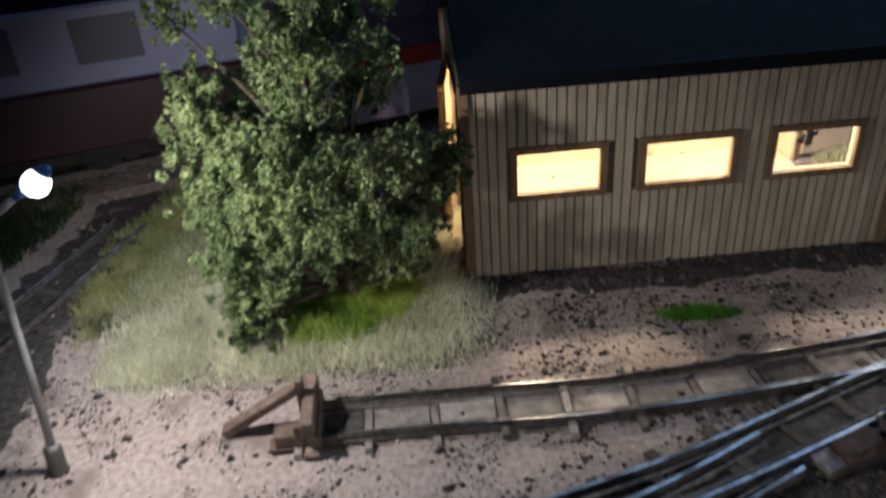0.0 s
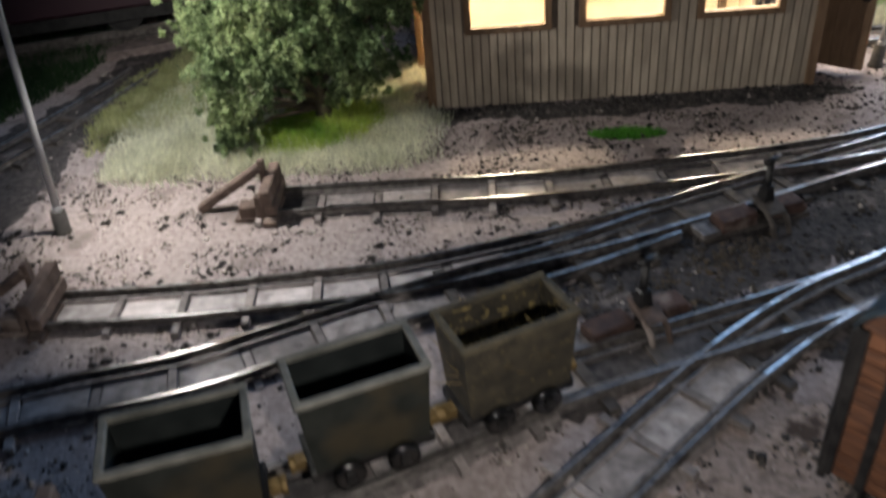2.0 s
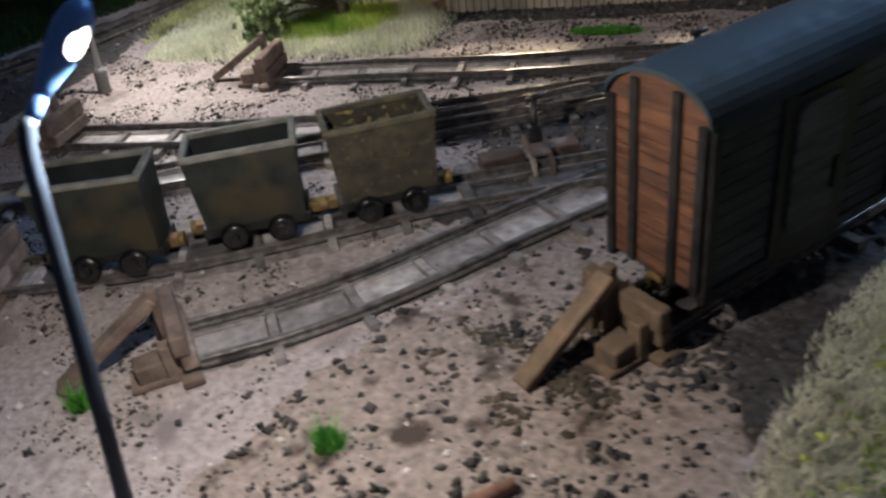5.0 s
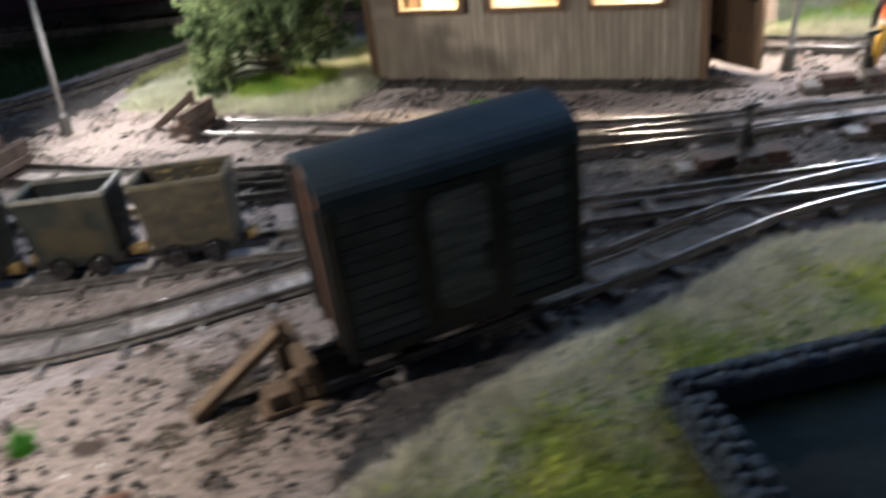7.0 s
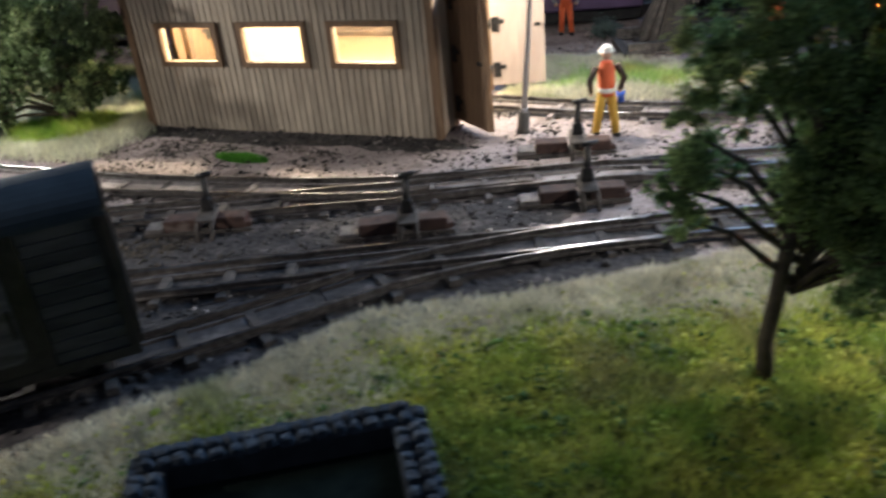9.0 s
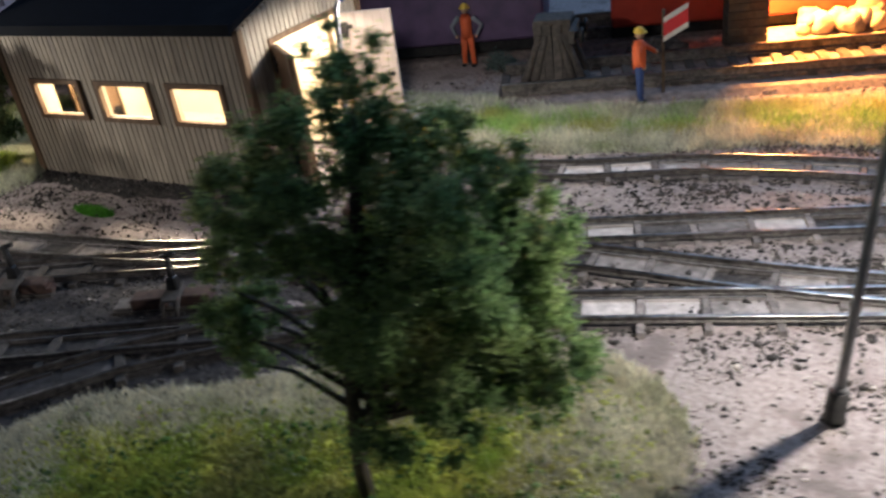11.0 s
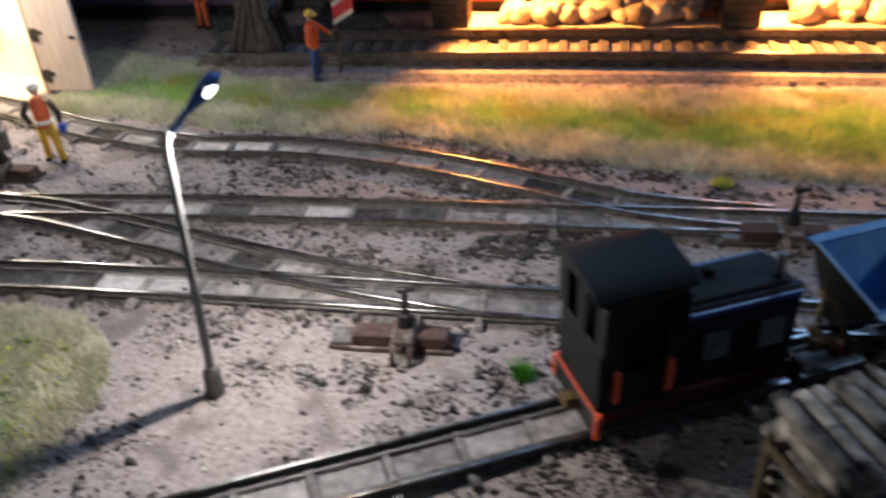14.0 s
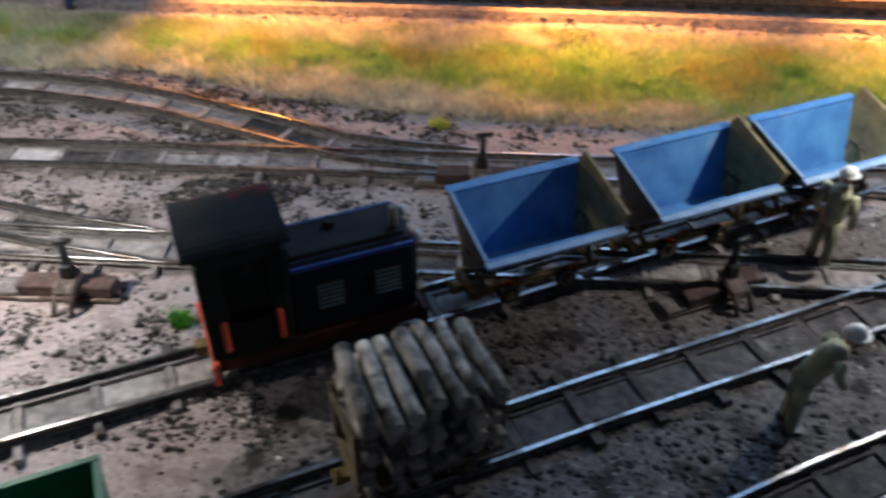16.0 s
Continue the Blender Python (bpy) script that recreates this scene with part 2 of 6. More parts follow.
FOAM = surface("fine_leaf", (0.125, 0.245, 0.095), (0.4, 0.49, 0.19), 0.10, 0.8, bump=0, island=0.55, stain=(0.46, 0.42, 0.15), stain_size=0.05, stain_from=0.54, thin=0.5)
GRASS = surface("green_grass", (0.225, 0.35, 0.05), (0.68, 0.665, 0.16), 0.16, 0.85, bump=0, island=0.45, stain=(0.44, 0.42, 0.14), stain_size=0.07, stain_from=0.55, thin=0.45)
BUSH = surface("dusty_bush_leaf", (0.06, 0.09, 0.085), (0.14, 0.18, 0.16), 0.1, 0.85, bump=0, island=0.4, thin=0.3)
MEADOWMOSS = surface("dark_meadow_moss", (0.05, 0.12, 0.025), (0.14, 0.24, 0.06), 0.3, 0.9, bump=0, island=0.5, thin=0.3)
WITHERED = surface("withered_grass", (0.30, 0.24, 0.07), (0.52, 0.42, 0.15), 0.2, 0.9, bump=0, island=0.4, thin=0.4)
# Green patch whose colour also holds the brightness of the lamp light.
LITGREEN = surface("lit_green_grass", (0.28, 0.41, 0.06), (0.48, 0.56, 0.13), 0.2, 0.8, bump=0, island=0.4, stain=(0.16, 0.32, 0.04), stain_size=0.08, thin=0.45)
TUFT = surface("green_tuft", (0.05, 0.22, 0.02), (0.12, 0.36, 0.04), 0.3, 0.8, bump=0, island=0.4, thin=0.4)
FIELDGRASS = surface("pale_field_grass", (0.52, 0.53, 0.385), (0.78, 0.78, 0.63), 0.12, 0.85, bump=0, island=0.35, stain=(0.50, 0.56, 0.36), stain_size=0.045, stain_from=0.54, thin=0.4)
LINESTRAW = surface("dry_lineside_grass", (0.46, 0.45, 0.34), (0.72, 0.7, 0.56), 0.12, 0.85, bump=0, island=0.4, stain=(0.34, 0.38, 0.20), stain_size=0.045, stain_from=0.54, thin=0.4)
# Olive grass; its darker tone also holds the field side's weak light.
OLIVEGRASS = surface("olive_grass", (0.24, 0.265, 0.1), (0.46, 0.47, 0.24), 0.15, 0.85, bump=0, island=0.4, stain=(0.10, 0.11, 0.05), stain_size=0.06, stain_from=0.52, thin=0.4)
# Green grass darkened in colour, as little lamp light reaches it.
DIMGRASS = surface("dimmed_green_grass", (0.008, 0.030, 0.008), (0.020, 0.055, 0.012), 0.2, 0.8, bump=0, island=0.3, thin=0.3)
STRAW = surface("dry_grass", (0.51, 0.48, 0.35), (0.81, 0.77, 0.61), 0.12, 0.85, bump=0, island=0.3, stain=(0.45, 0.47, 0.26), stain_size=0.05, stain_from=0.54, thin=0.4)
TUBSTRAW = surface("brownish_straw", (0.12, 0.085, 0.035), (0.30, 0.22, 0.10), 0.2, 0.9, bump=0, island=0.5, thin=0.2)
PALEGRASS = surface("yellowish_grass", (0.21, 0.42, 0.1), (0.53, 0.63, 0.23), 0.10, 0.8, bump=0, island=0.4, stain=(0.42, 0.42, 0.13), stain_size=0.05, stain_from=0.52, thin=0.45)
STONE = surface("blue_grey_stone", (0.024, 0.034, 0.045), (0.066, 0.083, 0.103), 0.5, 0.8, bump=0.5, vary=0.3)
MORTAR = surface("dark_mortar", (0.015, 0.018, 0.022), (0.035, 0.04, 0.048), 0.6, 0.9)
WATER = surface("dark_water", (0.003, 0.006, 0.005), (0.012, 0.018, 0.014), 0.4, 0.6, bump=0.5, gloss=0.06)
LOCO = surface("black_loco_paint", (0.005, 0.007, 0.007), (0.015, 0.018, 0.017), 0.3, 0.7, bump=0.15, stain=(0.045, 0.044, 0.039), stain_size=0.12, stain_from=0.6, gloss=0.2)
LOCOBLUE = surface("dark_blue_paint", (0.0035, 0.006, 0.014), (0.007, 0.011, 0.024), 0.3, 0.6, bump=0.05, stain=(0.014, 0.014, 0.016), stain_size=0.15, gloss=0.2)
BLUE_GLINT = surface("blue_edge_highlight", (0.01, 0.035, 0.16), (0.015, 0.05, 0.22), 0.3, 0.35, bump=0)
RED = surface("red_frame_paint", (0.034, 0.0036, 0.0036), (0.07, 0.0075, 0.0066), 0.4, 0.6, bump=0.1, stain=(0.04, 0.014, 0.012), stain_size=0.15, gloss=0.3)
ORANGE = surface("orange_red_handrail", (0.62, 0.07, 0.03), (0.75, 0.10, 0.04), 0.4, 0.4, bump=0)
LOUVRE = surface("pale_louvre", (0.04, 0.065, 0.08), (0.085, 0.125, 0.145), 0.4, 0.5, bump=0)
TIPBLUE = surface("blue_tipper_paint", (0.045, 0.17, 0.42), (0.1, 0.31, 0.6), 0.25, 0.5, bump=0.15, stain=(0.24, 0.36, 0.52), stain_size=0.09, stain_from=0.62, vary=0.1)
TIPLIP = surface("pale_blue_lip", (0.17, 0.27, 0.42), (0.29, 0.41, 0.56), 0.4, 0.5, bump=0.1, stain=(0.16, 0.22, 0.32), stain_size=0.2)
TIPDIRT = surface("muddy_end_plate", (0.17, 0.136, 0.06), (0.38, 0.3, 0.145), 0.5, 0.85, bump=0.4)
OCHRE = surface("ochre_chassis", (0.055, 0.038, 0.017), (0.135, 0.095, 0.043), 0.6, 0.75, bump=0.3)
LOG = surface("grey_log_bark", (0.05, 0.042, 0.034), (0.42, 0.37, 0.31), 0.4, 0.95, bump=0.9, vary=0.6, stain=(0.028, 0.024, 0.02), stain_size=0.3, stain_from=0.52)
FACE = surface("plain_face", (0.45, 0.27, 0.19), (0.52, 0.32, 0.23), 0.5, 0.7, bump=0)
VEST = surface("orange_vest", (0.62, 0.10, 0.03), (0.74, 0.15, 0.05), 0.5, 0.7, bump=0.1)
YELLOW = surface("yellow_trousers", (0.48, 0.27, 0.03), (0.60, 0.36, 0.05), 0.5, 0.7, bump=0.1)
BROWN = surface("dark_brown_sleeve", (0.03, 0.018, 0.012), (0.055, 0.033, 0.022), 0.5, 0.8, bump=0.1)
WHITE = surface("white_helmet", (0.66, 0.64, 0.60), (0.78, 0.76, 0.72), 0.5, 0.5, bump=0)
HAT = surface("yellow_helmet", (0.70, 0.48, 0.06), (0.80, 0.58, 0.10), 0.5, 0.5, bump=0)
NAVY = surface("blue_trousers", (0.015, 0.035, 0.12), (0.025, 0.055, 0.17), 0.5, 0.8, bump=0)
SHIRT = surface("grey_shirt", (0.16, 0.18, 0.22), (0.24, 0.26, 0.30), 0.5, 0.8, bump=0)
KHAKI = surface("khaki_overall", (0.25, 0.24, 0.145), (0.42, 0.4, 0.27), 0.5, 0.8, bump=0.1)
BLUEPOT = surface("blue_bucket", (0.02, 0.07, 0.38), (0.03, 0.10, 0.48), 0.5, 0.5, bump=0)
SIGNRED = surface("sign_red", (0.55, 0.03, 0.04), (0.62, 0.04, 0.05), 0.4, 0.5, bump=0)
BRICK = surface("sooty_brick", (0.022, 0.024, 0.022), (0.055, 0.055, 0.05), 0.5, 0.85, bump=0.4, vary=0.3)
LEDGE = surface("bunker_floor", (0.34, 0.25, 0.18), (0.52, 0.41, 0.31), 0.5, 0.9, bump=0.4)
BOULDER = surface("pale_boulder", (0.20, 0.15, 0.115), (0.52, 0.43, 0.34), 0.3, 0.9, bump=0.8, stain=(0.10, 0.07, 0.055), stain_size=0.2, stain_from=0.56, vary=0.45)
COACHRED = surface("dark_red_coach", (0.015, 0.0025, 0.008), (0.027, 0.004, 0.011), 0.02, 0.45, bump=0)
COACHBLUE = surface("blue_grey_panel", (0.11, 0.12, 0.22), (0.20, 0.21, 0.34), 0.02, 0.45, bump=0)
COACHGLASS = surface("dull_coach_window", (0.035, 0.035, 0.065), (0.06, 0.06, 0.10), 0.05, 0.5, bump=0)
COACHVIOLET = surface("violet_coach", (0.060, 0.035, 0.085), (0.11, 0.065, 0.14), 0.2, 0.5, bump=0)
COACHPINK = surface("pale_lilac_panel", (0.58, 0.44, 0.6), (0.72, 0.57, 0.72), 0.2, 0.5, bump=0)
CARRED = surface("bright_red_frame", (0.34, 0.026, 0.012), (0.44, 0.045, 0.022), 0.3, 0.5, bump=0)
GROOVE = surface("dark_groove", (0.11, 0.085, 0.066), (0.17, 0.134, 0.104), 0.5, 0.9, bump=0)
STICK = surface("reddish_stick", (0.13, 0.060, 0.040), (0.28, 0.145, 0.095), 0.6, 0.8, bump=0.4)
WALLPAINT = surface("dark_room_paint", (0.03, 0.03, 0.04), (0.05, 0.05, 0.065), 0.003, 0.9, bump=0)


# ---- building helpers (millimetres) ----
def spin(z=0.0, y=0.0, x=0.0):
    return Euler((radians(x), radians(y), radians(z))).to_matrix()


def box(bm, c, s, turn=None, mi=0, top=(1, 1)):
    """A box of centre c and size s; top: by how much its upper face shrinks."""
    vs = []
    for dz in (-0.5, 0.5):
        kx, ky = top if dz > 0 else (1, 1)
        for dx, dy in ((-0.5, -0.5), (0.5, -0.5), (0.5, 0.5), (-0.5, 0.5)):
            p = Vector((dx * s[0] * kx, dy * s[1] * ky, dz * s[2]))
            vs.append(bm.verts.new((turn @ p if turn else p) + Vector(c)))
    for q in ((3, 2, 1, 0), (4, 5, 6, 7), (0, 1, 5, 4), (1, 2, 6, 5), (2, 3, 7, 6), (3, 0, 4, 7)):
        bm.faces.new([vs[i] for i in q]).material_index = mi
    return bm


def tube(bm, points, radii, n=10, mi=0, squash=1.0):
    """A round bar along points, with a radius for each."""
    points = [Vector(p) for p in points]
    rings = []
    side = None
    for i, p in enumerate(points):
        way = (points[min(i + 1, len(points) - 1)] - points[max(i - 1, 0)]).normalized()
        if side is None:
            side = way.orthogonal().normalized()
        side = (side - way * side.dot(way)).normalized()
        up = way.cross(side)
        rings.append([bm.verts.new(p + radii[i] * (math.cos(a) * side + squash * math.sin(a) * up)) for a in (2 * math.pi * k / n for k in range(n))])
    for a, b in zip(rings, rings[1:]):
        for k in range(n):
            f = bm.faces.new((a[k], a[(k + 1) % n], b[(k + 1) % n], b[k]))
            f.material_index, f.smooth = mi, True
    bm.faces.new(rings[0][::-1]).material_index = mi
    bm.faces.new(rings[-1]).material_index = mi
    return bm


def ball(bm, c, r, mi=0, seg=12, rows=7, low=-1.0):
    """An ellipsoid of radii r; low cuts off its lower part (-1: whole, 0: upper half)."""
    rings = []
    for j in range(rows):
        s = low + (0.985 - low) * (j / (rows - 1)) if low > -1 else -0.985 + 1.97 * j / (rows - 1)
        k = math.sqrt(max(0, 1 - s * s))
        rings.append([bm.verts.new((c[0] + r[0] * k * math.cos(a), c[1] + r[1] * k * math.sin(a), c[2] + r[2] * s)) for a in (2 * math.pi * i / seg for i in range(seg))])
    for a, b in zip(rings, rings[1:]):
        for k in range(seg):
            f = bm.faces.new((a[k], a[(k + 1) % seg], b[(k + 1) % seg], b[k]))
            f.material_index, f.smooth = mi, True
    bm.faces.new(rings[0][::-1]).material_index = mi
    bm.faces.new(rings[-1]).material_index = mi
    return bm


def prism(bm, outline, depth, place=None, mi=0):
    """A flat outline of (x, z) pairs in the plane y = 0, thickened to y = depth, then moved by the matrix place."""
    place = place or Matrix.Identity(4)
    a = [bm.verts.new(place @ Vector((x, 0, z))) for x, z in outline]
    b = [bm.verts.new(place @ Vector((x, depth, z))) for x, z in outline]
    n = len(outline)
    bm.faces.new(a).material_index = mi
    bm.faces.new(b[::-1]).material_index = mi
    for k in range(n):
        bm.faces.new((a[k], b[k], b[(k + 1) % n], a[(k + 1) % n])).material_index = mi
    return bm


def mesh(name, bm, mats, bevel=0.0):
    if bevel:
        bmesh.ops.bevel(bm, geom=list(bm.edges), offset=bevel, segments=1, affect="EDGES", clamp_overlap=True)
    bmesh.ops.recalc_face_normals(bm, faces=list(bm.faces))
    bmesh.ops.scale(bm, vec=(M, M, M), verts=list(bm.verts))
    data = bpy.data.meshes.new(name)
    bm.to_mesh(data)
    bm.free()
    for m in mats if isinstance(mats, (list, tuple)) else [mats]:
        data.materials.append(m)
    return data


def at(x, y, z=0.0, rz=0.0, rx=0.0, ry=0.0):
    return pose(x * M, y * M, z * M, rx, ry, rz)


def thing(name, place, label, category, group="", kind=""):
    ob = new(name)
    ob.empty_display_size = 0.002
    ob.matrix_basis = place
    return tagged(ob, label, category, group, kind)


def part(name, bm, mat, parent, label="", bevel=0.0, place=None):
    ob = new(name, mesh(name, bm, mat, bevel))
    ob.parent = parent
    if place is not None:
        ob.matrix_basis = place
    return tagged(ob, label)


def piece(name, data, parent, place):
    """One of many alike pieces, on a shared mesh."""
    ob = new(name, data)
    ob.parent = parent
    ob.matrix_basis = place
    return ob


def solo(name, bm, mat, place, label, category, group="", kind="", bevel=0.0):
    ob = new(name, mesh(name, bm, mat, bevel))
    ob.matrix_basis = place
    return tagged(ob, label, category, group, kind)


def raw(name, verts, faces, mat, label, category, kind="stuff"):
    """One mesh from many small free pieces, in millimetres."""
    data = bpy.data.meshes.new(name)
    verts = np.asarray(verts, np.float32) * M
    faces = np.asarray(faces, np.int32)
    data.vertices.add(len(verts))
    data.vertices.foreach_set("co", verts.ravel())
    k = faces.shape[1]
    data.loops.add(faces.size)
    data.loops.foreach_set("vertex_index", faces.ravel())
    data.polygons.add(len(faces))
    data.polygons.foreach_set("loop_start", np.arange(0, faces.size, k, dtype=np.int32))
    data.update(calc_edges=True)
    data.materials.append(mat)
    return tagged(new(name, data), label, category, kind=kind)


def new_bm():
    return bmesh.new()


rng = np.random.default_rng(7)


def lumps(xy):
    """A smooth random field from 0 to 1, about 12 mm coarse."""
    return np.array([noise.noise((x * 0.085, y * 0.085, 3.3)) * 0.5 + 0.5 for x, y in xy])


def inside(xy, poly):
    """Whether points lie in a polygon, and how far from its edge."""
    poly = np.asarray(poly, float)
    x, y = xy[:, 0], xy[:, 1]
    hit = np.zeros(len(xy), bool)
    far = np.full(len(xy), 1e9)
    for (ax, ay), (bx, by) in zip(poly, np.roll(poly, -1, 0)):
        cross = ((ay > y) != (by > y)) & (x < (bx - ax) * (y - ay) / (by - ay + 1e-9) + ax)
        hit ^= cross
        ex, ey = bx - ax, by - ay
        s = np.clip(((x - ax) * ex + (y - ay) * ey) / (ex * ex + ey * ey), 0, 1)
        far = np.minimum(far, np.hypot(x - ax - s * ex, y - ay - s * ey))
    return hit, far


# ---- ground and room ----
def height(x, y):
    return 0.35 * noise.noise((x * 0.05, y * 0.05, 0.7)) + 0.18 * noise.noise((x * 0.23, y * 0.23, 5.1))


def ground():
    xs = np.r_[np.linspace(-204, -110, 12), np.arange(-104, 360, 3.0), np.linspace(364, 394, 8)]
    ys = np.r_[np.linspace(-72, -40, 8), np.arange(-36, 300, 3.0), np.linspace(306, 442, 18)]
    verts = [(x, y, height(x, y) - 0.1) for y in ys for x in xs]
    w = len(xs)
    faces = [(j * w + i, j * w + i + 1, (j + 1) * w + i + 1, (j + 1) * w + i) for j in range(len(ys) - 1) for i in range(w - 1)]
    ob = raw("ground", verts, faces, SAND, "pinkish grey sandy ground of a model railway", "ground", "structure")
    for p in ob.data.polygons:
        p.use_smooth = True


ground()


def board():
    """The wooden board under the model ground."""
    solo("layout_board", box(new_bm(), (95, 185, -8), (600, 516, 14)), POST, at(0, 0), "thick wooden board that carries the model ground", "board", kind="structure")


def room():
    """An unseen back wall; its small window is added to frame the blue lamp."""
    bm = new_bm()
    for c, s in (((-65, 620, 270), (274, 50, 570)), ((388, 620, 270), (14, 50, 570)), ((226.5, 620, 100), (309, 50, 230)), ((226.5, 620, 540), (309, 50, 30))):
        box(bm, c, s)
    solo("wall_north", bm, WALLPAINT, at(0, 0), "plain dark unseen wall with an opening for the blue lamp", "wall", kind="structure")
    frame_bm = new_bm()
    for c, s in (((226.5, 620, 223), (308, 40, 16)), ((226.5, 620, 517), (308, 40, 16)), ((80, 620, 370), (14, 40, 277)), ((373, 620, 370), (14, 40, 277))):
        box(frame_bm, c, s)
    solo("window_1", frame_bm, PLY, at(0, 0), "plain window frame added out of view round the blue lamp", "window", kind="structure")


board()
room()


# ---- tracks ----
def curve(points, step):
    """A smooth line through points, at even steps: places and headings."""
    p = [Vector((x, y, 0)) for x, y in points]
    p = [2 * p[0] - p[1]] + p + [2 * p[-1] - p[-2]]
    fine = []
    for a, b, c, d in zip(p, p[1:], p[2:], p[3:]):
        for k in range(40):
            t = k / 40
            fine.append(0.5 * (2 * b + (c - a) * t + (2 * a - 5 * b + 4 * c - d) * t * t + (3 * b - a - 3 * c + d) * t ** 3))
    fine.append(p[-2])
    out, left = [], 0.0
    for a, b in zip(fine, fine[1:]):
        way, far = (b - a).normalized(), (b - a).length
        while left <= far:
            out.append((a + way * left, math.atan2(way.y, way.x)))
            left += step
        left -= far
    return out


def rail(line, off, base, wide, tall, dull=-1e9):
    """dull: the heads of the rails are dirty where x is less than this."""
    bm = new_bm()
    outline = ((-0.75, 0), (0.75, 0), (0.75, 0.18), (0.22, 0.3), (0.22, 0.66), (0.5, 0.76), (0.5, 0.94), (0.36, 1), (-0.36, 1), (-0.5, 0.94), (-0.5, 0.76), (-0.22, 0.66), (-0.22, 0.3), (-0.75, 0.18))
    rings = []
    for p, a in line:
        side = Vector((-math.sin(a), math.cos(a), 0))
        rings.append([bm.verts.new(p + side * (off + u * wide) + Vector((0, 0, base + v * tall))) for u, v in outline])
    n = len(outline)
    for i, (a, b) in enumerate(zip(rings, rings[1:])):
        for k in range(n):
            bm.faces.new((a[k], a[(k + 1) % n], b[(k + 1) % n], b[k])).material_index = 0 if 6 <= k <= 8 and line[i][0].x > dull else 1
    bm.faces.new(rings[0])
    bm.faces.new(rings[-1][::-1])
    return bm


def slab_mesh(name, sx, sy, sz, mat):
    bm = box(new_bm(), (0, 0, sz / 2), (sx, sy, sz), top=(0.86, 0.96))
    return mesh(name, bm, mat)


SLEEPER_MESH = slab_mesh("sleeper", 1.15, 12.4, 0.8, SLEEPER)
DARK_SLEEPER_MESH = slab_mesh("sleeper", 1.6, 12.4, 0.85, DARK_SLEEPER)
# Track beds, plates and sleepers here are coloured dark for the weak light.
DIM_TRACKS = [(8, 59), (30, 55), (62, 58), (84, 60), (104, 80), (150, 110), (158, 127), (132, 134), (106, 122), (84, 112), (50, 97), (30, 88), (12, 75)]
laid = []
pick = random.Random(21)


WHITE_BAYS = ((-24, 69, 9), (-8, 72, 9), (6, 75, 8), (154, 152.5, 6), (181.5, 165.5, 6), (140, 173, 8), (165, 130, 6), (30, 109, 5))


def track(points, label, lift=0.0, plates=True, dark=False, keep=4.9, dull=-1e9):
    """Rails on sleepers; each bay between two sleepers is filled by a plate with turned up edges."""
    ob = thing("narrow_gauge_track", at(0, 0), label, "track", "tracks of the yard")
    line = curve(points, 1.5)
    for off in (-3.55, 3.55):
        part("rail", rail(line, off, 0.62 + lift * 0.4, 0.64, 1.10, dull), [RAIL, RAILSIDE], ob, "thin worn steel rail")
    if not dark:
        for off in (-2.3, 2.3):
            part("edge_strip", rail(line, off, 0.3 + lift * 0.4, 0.42, 0.68), EDGE, ob, "low steel strip inside the rail")
    bm = new_bm()
    rows = []
    for p, a in line:
        side = Vector((-math.sin(a), math.cos(a), 0))
        z = 0.16 + lift * 0.5
        rows.append([bm.verts.new(p + side * (o + pick.uniform(-w, w)) + Vector((0, 0, h))) for o, w, h in ((-5.6, 0.9, -0.35), (-3.4, 0.15, z - 0.04), (0, 0.2, z), (3.4, 0.15, z - 0.04), (5.6, 0.9, -0.35))])
    shade = inside(np.array([(p.x, p.y) for p, a in line]), DIM_TRACKS)[0]
    for i, (a, b) in enumerate(zip(rows, rows[1:])):
        for k in range(4):
            f = bm.faces.new((a[k], b[k], b[k + 1], a[k + 1]))
            # Between the rails the bed takes the dark colour, so gaps look black.
            f.smooth, f.material_index = True, int(dark or shade[i] or k in (1, 2))
    part("track_bed", bm, [BED, SOIL_SHADE], ob, "track bed, darker between the rails than beside them")
    mids = []
    fine = curve(points, 0.775)
    for j in range(0, len(fine), 12):
        p, a = fine[j]
        near = min([(p - q).length for q in laid], default=99)
        mids.extend(q for q, _ in fine[j:j + 12:4])
        darkened = dark or inside(np.array([p[:2]]), DIM_TRACKS)[0][0]
        if near > 2.8:
            slide = pick.uniform(-0.6, 0.6)
            piece("sleeper", DARK_SLEEPER_MESH if darkened else SLEEPER_MESH, ob, at(p.x - slide * math.sin(a), p.y + slide * math.cos(a), pick.choice((-0.5, -0.15, 0.0, 0.05, 0.1)) + lift * 0.4, math.degrees(a) + pick.uniform(-2.5, 2.5)))
        run = [q for q in fine[j + 1:j + 12:2] if min([(q[0] - o).length for o in laid], default=99) > keep]
        # In the dim zone more plates are left out, showing the dark bed.
        if len(run) < 3 or not plates or pick.random() < (0.4 if darkened and not dark else 0.07):
            continue
        z = 0.22 + lift * 0.4 + pick.uniform(0.0, 0.16)
        wide, lip = pick.uniform(2.35, 2.65), pick.uniform(0.42, 0.62)
        bm = new_bm()
        rows = []
        for p, a in run:
            side = Vector((-math.sin(a), math.cos(a), 0))
            rows.append([bm.verts.new(p + side * (o + pick.uniform(-0.07, 0.07)) + Vector((0, 0, h))) for o, h in ((-wide, z - 0.2), (-wide, z + lip), (-wide + 0.38, z + lip), (-wide + 0.46, z + 0.12), (0, z + pick.uniform(0.02, 0.16)), (wide - 0.46, z + 0.12), (wide - 0.38, z + lip), (wide, z + lip), (wide, z - 0.2))])
